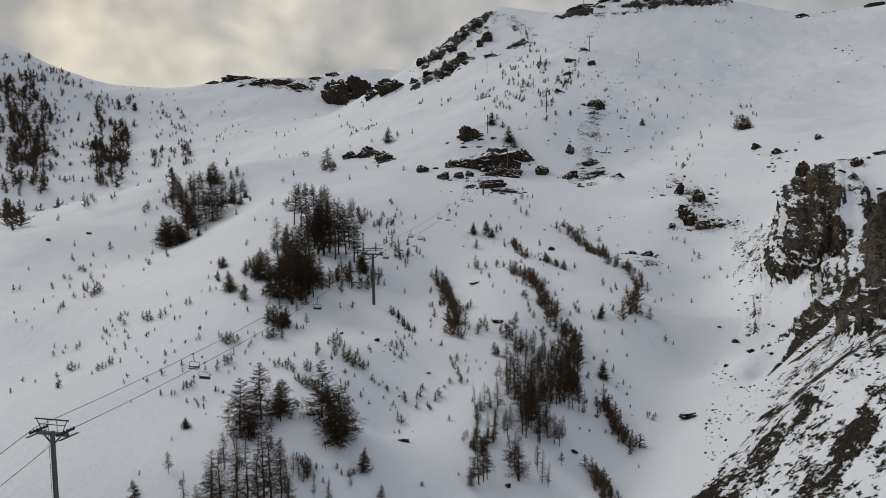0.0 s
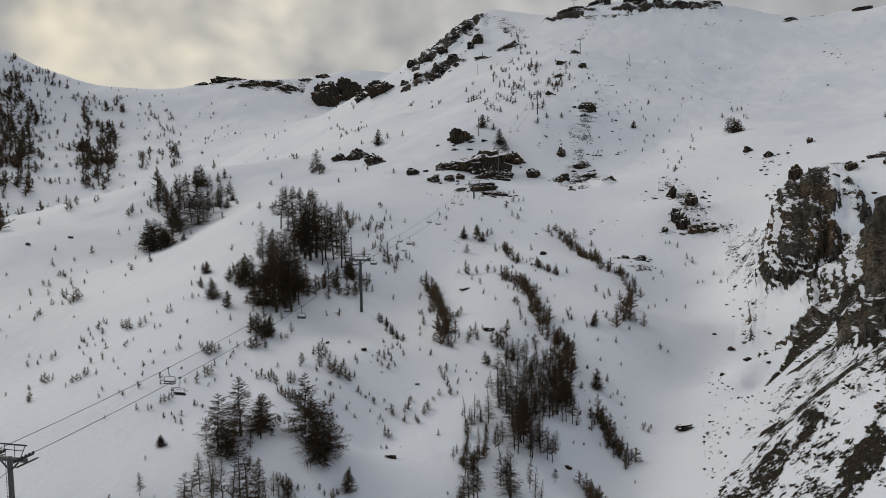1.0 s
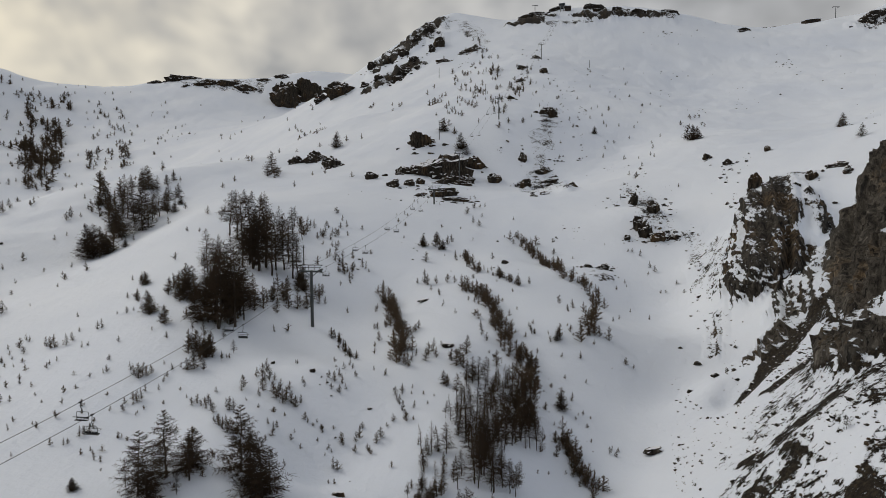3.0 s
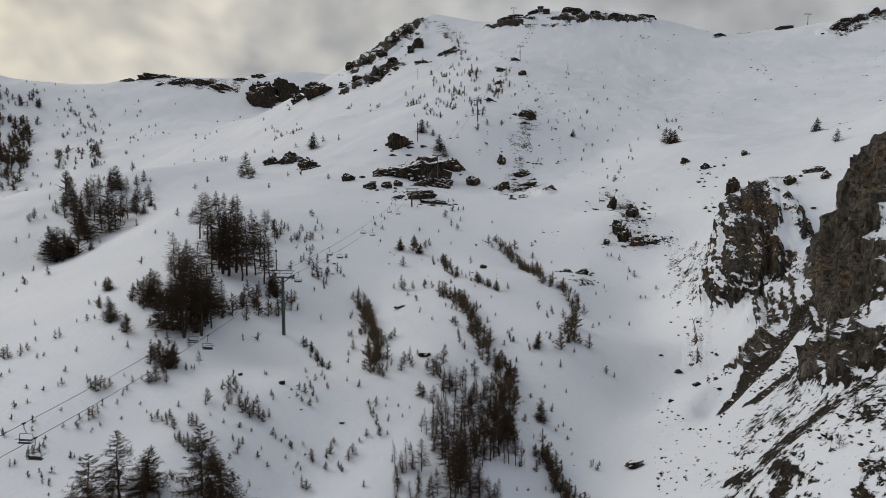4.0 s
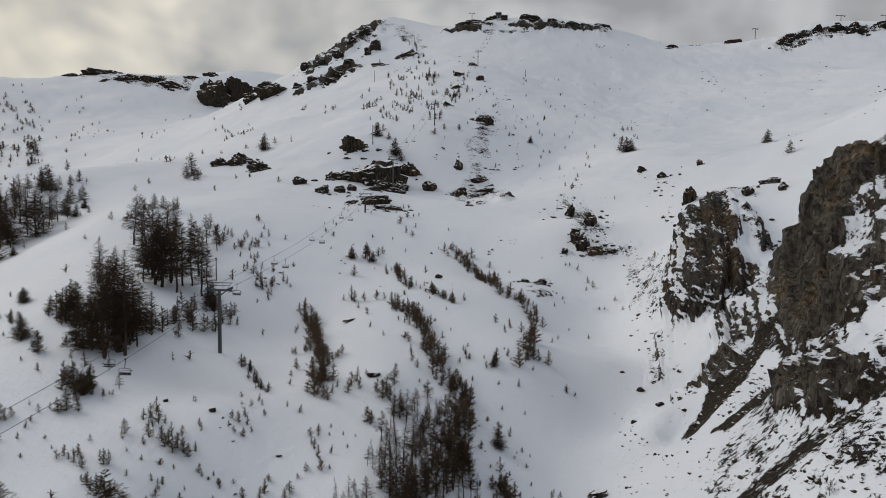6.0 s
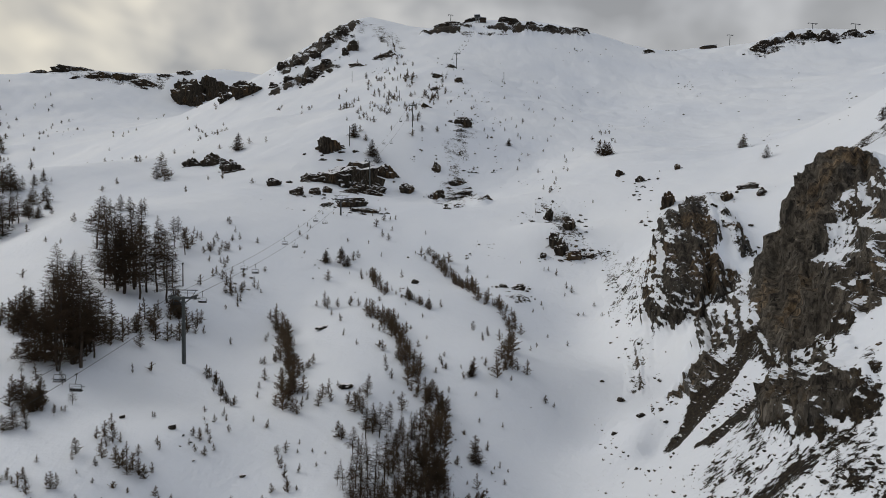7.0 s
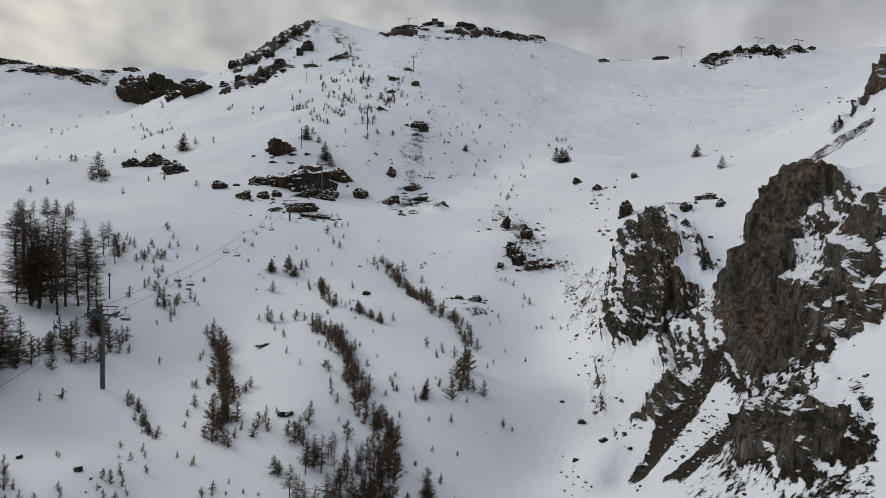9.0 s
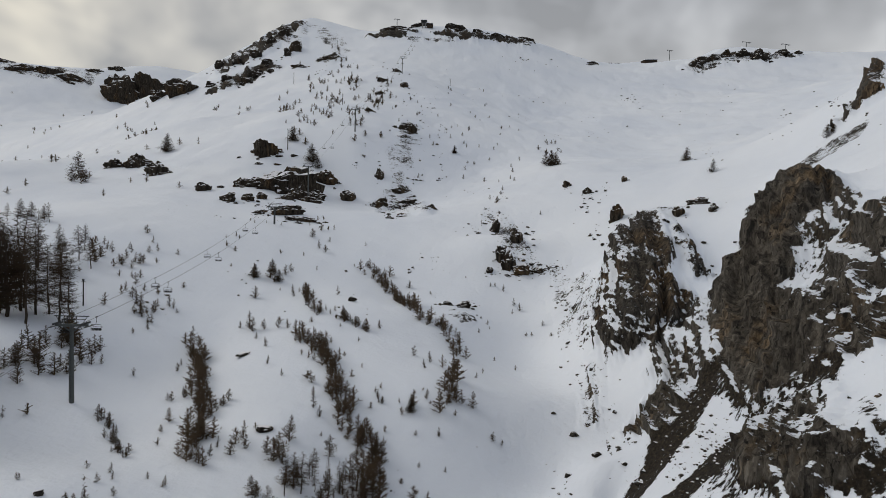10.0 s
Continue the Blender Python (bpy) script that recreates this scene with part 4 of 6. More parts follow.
BARE = [
    (NEAR_FACE, 1.95, 0), (NEAR_FACE_EAST, 1.1, 0), (RIM_KNOBS, 0.75, 0), (SNOW_RAMP, 0.52, 0.2),
    (RIM_SHOULDER, 0.42, 0.5), (UNDER_FACE, 0.72, 0.7), (EARTH_WEDGE, 1.0, 0.6), (BAND_TOP, 0.85, 0.6),
    (NEAR_KNOB, 1.2, 0), (KNOB_TURF, 0.55, 0.7), (EARTH_CORNER, 0.6, 0.7), (FAR_FACE, 0.8, 0),
    (FAR_RIBS, 0.82, 0), (FAR_RIB_UPPER, 0.7, 0), (CLEFT, 0.8, 0), (FAR_FOOT, 0.45, 0),
    (FAR_STEP, 1.15, 0), (FAR_STEP_UPPER, 0.6, 0), (BROW_STREAKS, 0.3, 0.5), (GULLY_EDGE, 0.3, 0),
    (SPUR_ROCK, 0.95, 0), (SPUR_STREAKS, 0.55, 0.4), (SHOULDER, 0.8, 0), (SHOULDER_LOWER, 0.75, 0),
    (SHOULDER_INNER, 0.65, 0), (SHOULDER_LEDGE, 0.75, 0), (SHOULDER_TOP, 0.38, 0), (CREST_BAND, 0.8, 0),
    (CREST_BAND_UPPER, 0.7, 0), (CREST_BAND_EAST, 0.75, 0), (CREST_LEDGE, 0.5, 0), (CREST_KNOLL, 0.62, 0),
    (STRATA_KNOB, 0.5, 0), (STRATA, 0.3, 0.2), (STRATA_LEDGES, 0.55, 0), (SCRATCHES, 0.36, 0),
    (OLD_SLIDE, 0.35, 0), (BAND_MID, 0.65, 0.5), (EARTH_SLOPE, 0.27, 0.7), (BAND_NEAR, 0.62, 0.5),
    (BAND_NEAREST, 0.55, 0.5), (EARTH_FOOT, 0.27, 0.7), (GRAVEL, 0.34, 0), (LEFT_BAND, 0.6, 0),
]


# ---- the land ----
def lattice(ix, iy, iz):
    """A repeatable pseudo-random number in -1..1 for whole numbers."""
    h = (ix * 374761393 + iy * 668265263 + iz * 1274126177) & 0xFFFFFFFF
    h = ((h ^ (h >> 13)) * 1274126177) & 0xFFFFFFFF
    return ((h ^ (h >> 16)) & 0xFFFF) / 32767.5 - 1.0


def grain(p):
    """Smooth value noise at the rows of p, about -1..1."""
    p = np.asarray(p, float)
    i = np.floor(p).astype(np.int64)
    f = p - i
    f = f * f * f * (f * (f * 6 - 15) + 10)
    total = 0.0
    for dx in (0, 1):
        for dy in (0, 1):
            for dz in (0, 1):
                w = (f[:, 0] if dx else 1 - f[:, 0]) * (f[:, 1] if dy else 1 - f[:, 1]) * (f[:, 2] if dz else 1 - f[:, 2])
                total = total + w * lattice(i[:, 0] + dx, i[:, 1] + dy, i[:, 2] + dz)
    return total


def fractal(p, octaves=4, gain=0.5, ridged=False):
    total, size, norm = 0.0, 1.0, 0.0
    for k in range(octaves):
        n = grain(p * 2.03 ** k + 17.3 * k)
        total = total + size * ((1 - 2 * np.abs(n)) if ridged else n)
        norm += size
        size *= gain
    return total / norm


def smooth(a, b, v):
    v = np.clip((v - a) / (b - a), 0, 1)
    return v * v * (3 - 2 * v)


# lee sides of the crests, and the country round about, which no one sees
LEE = [(1.22 * x, 1.22 * y, z) for x, y, z in MAIN_CREST + LEFT_CREST]
ROUND = [(0, 0, -58), (-60, 20, -50), (0, -150, -75), (-300, -100, -60), (200, -100, 10), (400, 50, 110), (600, 300, 190),
         (-500, 200, -40), (-700, 500, 60), (-900, 800, 230), (900, 500, 240), (0, -600, -60), (-900, -300, 40), (700, -400, 120)]
PEGS = np.array(LAND + LEE + ROUND, float)


def spline(pegs, soft):
    """Thin-plate weights for a smooth sheet through the pegs."""
    q = pegs[:, :2] / 100
    d2 = ((q[:, None] - q[None]) ** 2).sum(2)
    k = 0.5 * d2 * np.log(d2 + 1e-9) + np.eye(len(q)) * soft
    side = np.c_[np.ones(len(q)), q]
    full = np.block([[k, side], [side.T, np.zeros((3, 3))]])
    return q, np.linalg.solve(full, np.r_[pegs[:, 2], np.zeros(3)])


SHEET = spline(PEGS, 0.0002)


def lie(x, y):
    """Height of the smooth land at the places x, y."""
    q, w = SHEET
    x, y = np.atleast_1d(np.asarray(x, float)) / 100, np.atleast_1d(np.asarray(y, float)) / 100
    out = np.empty(len(x))
    for a in range(0, len(x), 20000):
        b = slice(a, a + 20000)
        d2 = (x[b, None] - q[None, :, 0]) ** 2 + (y[b, None] - q[None, :, 1]) ** 2
        out[b] = (0.5 * d2 * np.log(d2 + 1e-9)) @ w[:-3] + w[-3] + w[-2] * x[b] + w[-1] * y[b]
    far = np.hypot(x, y) * 100
    return out + smooth(1500, 2600, far) * (120 - out)


def drift(x, y):
    """Swells and wind crust of the snow."""
    x, y = np.atleast_1d(np.asarray(x, float)), np.atleast_1d(np.asarray(y, float))
    p = np.c_[x, y, np.zeros(len(x))]
    far = np.clip(np.hypot(x, y) / 300, 0.35, 2.0)
    return far * (1.5 * fractal(p / 45, 3) + 0.75 * fractal(p / 14, 5, 0.5))


def ground_height(x, y):
    return lie(x, y) + drift(x, y)




def outline_reach(x, y, corners, soft):
    """1 inside the outline, falling to 0 over soft metres outside it."""
    c = np.array(corners, float)
    inside = np.zeros(len(x), bool)
    near = np.full(len(x), 1e9)
    for (ax, ay), (bx, by) in zip(c, np.roll(c, -1, 0)):
        cross = ((ay > y) != (by > y)) & (x < (bx - ax) * (y - ay) / (by - ay + 1e-12) + ax)
        inside ^= cross
        dx, dy = bx - ax, by - ay
        k = np.clip(((x - ax) * dx + (y - ay) * dy) / (dx * dx + dy * dy + 1e-9), 0, 1)
        near = np.minimum(near, np.hypot(x - ax - k * dx, y - ay - k * dy))
    return np.where(inside, 1.0, 1 - smooth(0, soft, near))


def build_ground():
    ox, oy = 0.0, -40.0
    fine = np.concatenate([np.arange(-46.0, 14.0, 0.19), np.arange(14.0, 48.0, 0.085)])
    rough = np.arange(50.0, 313.0, 3.0)
    az = np.radians(np.concatenate([fine, rough]))
    r = [3.0]
    while r[-1] < 4200:
        d = r[-1]
        r.append(d + (5 if d < 100 else 0.0021 * d if d < 262 else 0.004 * d if d < 520 else 0.0062 * d if d < 1700 else 130))
    r = np.array(r)
    na, nr = len(az), len(r)
    x = (ox + np.sin(az)[:, None] * r[None]).ravel()
    y = (oy + np.cos(az)[:, None] * r[None]).ravel()
    z = ground_height(x, y)
    far = np.hypot(x, y)
    # how bare each place is, and how far rock stands out there
    bare, stand, soil = np.full(len(x), -1.0), np.zeros(len(x)), np.zeros(len(x))
    for corners, much, streak in BARE:
        c = np.array(corners)
        size = max(np.ptp(c[:, 0]), np.ptp(c[:, 1]))
        lo, hi = c.min(0) - 0.3 * size, c.max(0) + 0.3 * size
        k = np.nonzero((x > lo[0]) & (x < hi[0]) & (y > lo[1]) & (y < hi[1]))[0]
        wob = 0.06 * size * (1 - 0.75 * min(1, streak * 1.5)) * fractal(np.c_[x[k], y[k], 0 * k] / (0.12 * size + 3), 4, 0.6)
        reach = outline_reach(x[k] + wob, y[k] - wob, corners, 0.09 * size * (1 - 0.8 * min(1, streak * 1.5)) + 2.2)
        along = 0.3 * fractal(np.c_[(x[k] + y[k]) / 12, (y[k] - x[k]) / 5, 0 * k], 4, 0.6) + 0.75 * fractal(np.c_[x[k] / 2.6, y[k] / 2.0, z[k] / 1.6], 5, 0.7)
        steep = np.where(y[k] > 600, 90.0, 40.0)
        cs, sn = np.cos(np.radians(steep)), np.sin(np.radians(steep))
        across, down = x[k] * sn - y[k] * cs, x[k] * cs + y[k] * sn
        wide = np.clip(far[k] / 190, 0.75, 3.5)
        blot = 0.55 * fractal(np.c_[across / 2.6 / wide, down / 15 / wide, z[k] / 30], 4, 0.6) + 0.45 * fractal(np.c_[x[k], y[k], z[k]] / 6 / wide[:, None], 5, 0.65)
        value = -1 + reach * (1 + much) + reach * (streak * 0.7 * along + (1 - 0.6 * streak) * 0.6 * blot)
        bare[k] = np.maximum(bare[k], value)
        stand[k] = np.maximum(stand[k], reach * min(1, max(0, much - 0.28) * 1.6) * max(0, 1 - 1.7 * streak))
        soil[k] = np.where(value >= bare[k], min(1, streak * 1.9), soil[k])
    p = np.c_[x, y, z]
    grow = np.clip(far / 190, 0.75, 2.0)
    k = np.nonzero(stand > 0.01)[0]
    q, g = p[k], grow[k][:, None]
    wave = 0.5 * np.c_[fractal(q / 9, 2), fractal(q / 9 + 31, 2), 0 * k]
    steep = np.radians(np.where(q[:, 1] > 600, 90.0, 40.0))
    cs, sn = np.cos(steep), np.sin(steep)
    # across and down the fall line
    fall = np.c_[q[:, 0] * sn - q[:, 1] * cs, q[:, 0] * cs + q[:, 1] * sn, q[:, 2]] / g
    rib = fractal((fall + 1.6 * wave) * (0.13, 0.03, 0.022), 5, 0.5, True)
    block = fractal(q / g / 4.5, 4, 0.6)
    comb = fractal((fall + 1.2 * wave) * (0.5, 0.06, 0.03), 4, 0.55, True)
    crag = fractal(q / g / (1.5, 1.5, 2.6), 4, 0.65, True)
    # beds stand out as steps, and blocks have flat faces
    chip = grain(np.floor(q / g / (1.7, 1.7, 2.4) + 0.6 * wave) + 0.5)
    push = stand[k] * g[:, 0] * (3.6 * rib + 1.3 * block + 2.4 * comb + 0.6 * crag + 0.35 * chip - 0.7)
    # ribs lean out of the slope
    gx = (lie(q[:, 0] + 2, q[:, 1]) - lie(q[:, 0] - 2, q[:, 1])) / 4
    gy = (lie(q[:, 0], q[:, 1] + 2) - lie(q[:, 0], q[:, 1] - 2)) / 4
    n = np.c_[-gx, -gy, np.ones(len(k))]
    n /= np.linalg.norm(n, axis=1)[:, None]
    p[k] += n * push[:, None]
    # snow lodges on what lies flat, rock shows on what is steep
    grid = p.reshape(na, nr, 3)
    u, v = np.roll(grid, -1, 0) - np.roll(grid, 1, 0), np.gradient(grid, axis=1)
    face = np.cross(v, u)
    flat = np.abs(face[..., 2] / (np.linalg.norm(face, axis=2) + 1e-9)).ravel()
    base = np.ones(len(x))
    base[k] = n[:, 2]
    bare = bare + smooth(0.02, 0.5, stand) * 1.7 * (base * 0.86 - flat)
    # far off, whole faces are either bare or covered
    bare = np.where((far > 480) & (bare > -0.9), 0.5 + (bare - 0.5) * 1.7, bare)
    a, b = np.meshgrid(np.arange(na), np.arange(nr - 1), indexing="ij")
    a2 = (a + 1) % na
    quads = np.stack([a2 * nr + b, a2 * nr + b + 1, a * nr + b + 1, a * nr + b], -1).reshape(-1, 4)
    me = bpy.data.meshes.new("ground")
    me.vertices.add(len(x))
    me.vertices.foreach_set("co", p.ravel())
    me.loops.add(quads.size)
    me.loops.foreach_set("vertex_index", quads.ravel())
    me.polygons.add(len(quads))
    me.polygons.foreach_set("loop_start", np.arange(0, quads.size, 4))
    me.polygons.foreach_set("loop_total", np.full(len(quads), 4))
    me.update(calc_edges=True)
    me.attributes.new("bare", "FLOAT", "POINT").data.foreach_set("value", np.clip(bare, -1, 2).astype(np.float32))
    me.attributes.new("far_dark", "FLOAT", "POINT").data.foreach_set("value", (0.55 * smooth(143, 165, y) + 0.45 * smooth(230, 330, y)).astype(np.float32))
    me.attributes.new("soil", "FLOAT", "POINT").data.foreach_set("value", soil.astype(np.float32))
    me.polygons.foreach_set("use_smooth", np.ones(len(quads), bool))
    me.materials.append(GROUND)
    return tagged(new("ground", me), "snow-covered mountain side with bare brown rock", "ground", kind="structure")


build_ground()


# ---- building blocks ----
def mesh_of(name, verts, faces, mat, smooth_faces=False):
    me = bpy.data.meshes.new(name)
    me.from_pydata([tuple(v) for v in verts], [], [tuple(f) for f in faces])
    me.materials.append(mat)
    if smooth_faces:
        me.polygons.foreach_set("use_smooth", np.ones(len(me.polygons), bool))
    me.update()
    return me


def part(name, bm, mat, parent, label=""):
    """One bmesh as one mesh object under a thing or a part."""
    me = bpy.data.meshes.new(name)
    bmesh.ops.recalc_face_normals(bm, faces=bm.faces)
    bm.to_mesh(me)
    bm.free()
    me.materials.append(mat)
    ob = new(name, me)
    ob.parent = parent
    return tagged(ob, label)


def box(bm, size, at=(0, 0, 0), turn=(0, 0, 0), bevel=0.0):
    made = bmesh.ops.create_cube(bm, size=1.0, matrix=pose(*at, *turn) @ Matrix.Diagonal((*size, 1)))
    if bevel:
        edges = list({e for v in made["verts"] for e in v.link_edges})
        bmesh.ops.bevel(bm, geom=edges, offset=bevel, segments=1, affect="EDGES")


def rod(bm, a, b, r1, r2=None, sides=8):
    a, b = Vector(a), Vector(b)
    turn = (b - a).to_track_quat("Z", "Y").to_matrix().to_4x4()
    bmesh.ops.create_cone(bm, cap_ends=True, segments=sides, radius1=r1, radius2=r1 if r2 is None else r2, depth=(b - a).length,
                          matrix=Matrix.Translation((a + b) / 2) @ turn)


# ---- rocks ----
def rock_material(name, tint, snow):
    """Rock with snow lodged on its flatter faces."""
    m, t, s = material(name)
    where = t.nodes.new("ShaderNodeNewGeometry")
    rock, layers = rock_colour(t, where.outputs["Position"])
    rock = mixed(t, 1.0, rock, tint, "MULTIPLY")
    up = t.nodes.new("ShaderNodeSeparateXYZ")
    t.links.new(where.outputs["Normal"], up.inputs[0])
    grit = noise_of(t, where.outputs["Position"], 0.8, 6.0, 0.65)
    lodged = sums(t, "ADD", up.outputs["Z"], sums(t, "MULTIPLY_ADD", grit, 0.7, -0.35))
    cover = ramp(t, lodged, [(snow - 0.03, grey(0.0)), (snow + 0.03, grey(1.0))])
    t.links.new(mixed(t, cover, rock, (0.79, 0.8, 0.84)), s.inputs["Base Color"])
    s.inputs["Roughness"].default_value = 0.88
    s.inputs["Specular IOR Level"].default_value = 0.2
    bumped(t, s, mixed(t, 0.5, layers, noise_of(t, where.outputs["Position"], 1.6, 8.0, 0.7)), 0.7, 0.6)
    return m


ROCK = rock_material("snowy_rock", (0.45, 0.41, 0.36), 0.68)
FAR_ROCK = rock_material("far_crest_rock", (0.3, 0.28, 0.26), 0.7)
BOULDER = rock_material("boulder_rock", (0.6, 0.58, 0.56), 0.9)


def rock_mesh(name, seed, mat, detail=4):
    """A broken block about 1 long, deep and high: squared by its joints, stepped by its beds, grooved and chipped."""
    rnd = random.Random(seed)
    bm = bmesh.new()
    bmesh.ops.create_icosphere(bm, subdivisions=detail, radius=1.0)
    co = np.array([v.co for v in bm.verts])
    co *= 0.5 / (np.abs(co) ** 3).sum(1)[:, None] ** (1 / 3)
    for k in range(13):
        tall = k % 3 != 0
        d = np.array([rnd.gauss(0, 1), rnd.gauss(0, 1), rnd.gauss(0, 0.22 if tall else 1.2)])
        d /= np.linalg.norm(d)
        co -= np.maximum(co @ d - rnd.uniform(0.3, 0.52), 0)[:, None] * d
    # the top falls away to one side, and beds stand out by turns
    co[:, 2] *= 1 - rnd.uniform(0.25, 0.6) * smooth(-0.2, 0.5, co[:, 0] * rnd.choice((-1, 1)))
    bed = np.floor(co[:, 2] * rnd.uniform(5, 8) + 1.4 * co[:, 0] + seed)
    co[:, :2] *= (1 + 0.1 * (bed % 3 - 1))[:, None]
    n = co / np.linalg.norm(co, axis=1)[:, None]
    rough = 0.12 * fractal(co * (6, 6, 2.5) + seed, 4, 0.6, True) + 0.07 * grain(np.floor(co * 7 + seed) + 0.5) + 0.06 * fractal(co * 15 + seed, 3, 0.65)
    co += n * rough[:, None]
    for v, c in zip(bm.verts, co):
        v.co = c
    me = bpy.data.meshes.new(name)
    bm.to_mesh(me)
    bm.free()
    me.materials.append(mat)
    return me


ROCK_SHAPES = [rock_mesh("rock_outcrop", 5 * k + 3, ROCK) for k in range(6)]
FAR_SHAPES = [rock_mesh("crest_rock", 5 * k + 4, FAR_ROCK, 4) for k in range(6)]
BOULDER_SHAPES = [rock_mesh("boulder", 7 * k + 40, BOULDER, 3) for k in range(4)]


def rocks(places, shapes, name, label, category, group, split=0, buried=True):
    """Rocks set into the slope, each a block or a main block with smaller ones broken off beside it."""
    rnd = random.Random(len(places) * 7 + len(label))
    for x, y, long, high in places:
        pieces = [(x, y, long, high)]
        if split:
            pieces = [(x, y, long * 1.0, high * 1.05)]
            for k in range(split):
                f = rnd.uniform(0.08, 0.34)
                l = long * f
                pieces.append((x + rnd.gauss(0, 0.5) * long, y + rnd.uniform(-0.9, 0.7) * max(high, long * 0.4), l, min(high * 0.5, l * rnd.uniform(0.22, 0.5))))
        for px, py, l, h in pieces:
            ob = new(name, rnd.choice(shapes))
            deep = max(min(l * 0.8, h * 1.15), h * 0.9) if buried else l * 0.75
            front = ground_height(px, py)[0]
            back = py + (0.36 * deep if buried else 0)
            top = front + h * 0.78
            ob.location = (px, back, top - h * 0.62)
            ob.rotation_euler = (rnd.uniform(-0.1, 0.22), rnd.uniform(-0.18, 0.18), rnd.uniform(-0.45, 0.45) + (math.pi if rnd.random() < 0.5 else 0))
            ob.scale = (l * 1.1, deep, h * 1.75) if buried else (l * 1.25, deep * 0.8, h * 1.2)
            tagged(ob, label, category, group)


rocks(OUTCROPS, ROCK_SHAPES, "rock_outcrop", "dark brown rock outcrop with snow lodged on top", "rock", "outcrops on the snow slope", 7)
rocks(LEDGES, ROCK_SHAPES, "rock_ledge", "broken dark rock ledge breaking through the snow", "rock", "ledges on the snow slope", 5)
rocks(SCREE_ROCKS, ROCK_SHAPES, "rock_rib", "jagged dark rock rib half buried in snow", "rock", "rock ribs above the gully", 8)
rocks(BOULDERS, BOULDER_SHAPES, "boulder", "dark grey boulder lying in the snow", "boulder", "boulders in the snow", 0, False)
rocks(FAR_CLIFFS, ROCK_SHAPES, "cliff_block", "brown rock cliff standing out of a snowy ridge", "rock", "cliffs on the far ridge", 3)
rocks([(x, y, 0.75 * w, 0.8 * h) for x, y, w, h in CREST_ROCKS], FAR_SHAPES, "crest_rock", "dark rock band along the snowy mountain crest", "rock", "rocks along the crest", 6)
rocks([(x, y, 0.5 * w, 0.6 * h) for x, y, w, h in SHOULDER_ROCKS], FAR_SHAPES, "shoulder_rock", "dark jagged rock on the steep mountain shoulder", "rock", "rocks on the mountain shoulder", 13)
rocks(BUTTRESS_ROCKS, ROCK_SHAPES, "brow_rock", "dark rock with a snow cap on a cliff's brow", "rock", "rocks on the cliff's brow", 3)


def stones():
    """Loose stones strewn over the snow, past counting."""
    rnd = random.Random(77)
    bm = bmesh.new()
    bmesh.ops.create_icosphere(bm, subdivisions=1, radius=0.5)
    ball = np.array([v.co for v in bm.verts])
    tris = np.array([[v.index for v in f.verts] for f in bm.faces])
    bm.free()
    places = []
    for x0, y0, x1, y1, x2, y2, x3, y3, count, low, high in STONES:
        knots = [(rnd.random(), rnd.random()) for _ in range(max(3, int(count) // 9))]
        for _ in range(int(count)):
            u, v = rnd.random(), rnd.random()
            if rnd.random() < 0.7:
                u, v = rnd.choice(knots)
                u, v = min(1, max(0, u + rnd.gauss(0, 0.05))), min(1, max(0, v + rnd.gauss(0, 0.05)))
            places.append(((x0 * (1 - u) + x1 * u) * (1 - v) + (x3 * (1 - u) + x2 * u) * v,
                           (y0 * (1 - u) + y1 * u) * (1 - v) + (y3 * (1 - u) + y2 * u) * v, low + (high - low) * rnd.random() ** 2.5))
    p = np.array(places)
    z = ground_height(p[:, 0], p[:, 1])
    verts, faces = [], []
    for k, (x, y, size) in enumerate(places):
        jag = 1 + 0.3 * np.array([rnd.uniform(-1, 1) for _ in ball])
        a = rnd.uniform(0, math.tau)
        b = ball * jag[:, None] * (1.5, 0.9, 0.7)
        verts.append(np.c_[(b[:, 0] * math.cos(a) - b[:, 1] * math.sin(a)) * size + x, (b[:, 0] * math.sin(a) + b[:, 1] * math.cos(a)) * size + y, b[:, 2] * size + z[k] + 0.1 * size])
        faces.append(tris + k * len(ball))
    tagged(new("loose_stones", mesh_of("loose_stones", np.concatenate(verts), np.concatenate(faces), BOULDER)), "dark loose stones strewn over the snow", "stones", kind="stuff")


stones()


# ---- trees ----
def plain(name, colour, rough, metal=0.0, spread=0.25, scale=3.0):
    """A matt material with slight mottling, and a little difference from thing to thing."""
    m, t, s = material(name)
    where = t.nodes.new("ShaderNodeNewGeometry").outputs["Position"]
    each = t.nodes.new("ShaderNodeObjectInfo").outputs["Random"]
    mottle = sums(t, "MULTIPLY_ADD", each, 0.5, sums(t, "MULTIPLY", noise_of(t, where, scale, 5.0, 0.6), 0.6))
    lo, hi = [c * (1 - spread) for c in colour], [min(1, c * (1 + spread)) for c in colour]
    t.links.new(ramp(t, mottle, [(0.2, lo), (0.85, hi)]), s.inputs["Base Color"])
    s.inputs["Roughness"].default_value, s.inputs["Metallic"].default_value = rough, metal
    s.inputs["Specular IOR Level"].default_value = 0.3 if metal else 0.12
    return m


BARK = plain("larch_bark", (0.05, 0.04, 0.033), 0.95, spread=0.4)
TWIGS = plain("larch_twigs", (0.042, 0.029, 0.019), 0.95, spread=0.4, scale=0.3)
SLIM_TWIGS = plain("grey_larch_twigs", (0.055, 0.04, 0.028), 0.95, spread=0.4, scale=0.3)
YOUNG_TWIGS = plain("young_larch_twigs", (0.078, 0.057, 0.039), 0.95, spread=0.35, scale=0.3)


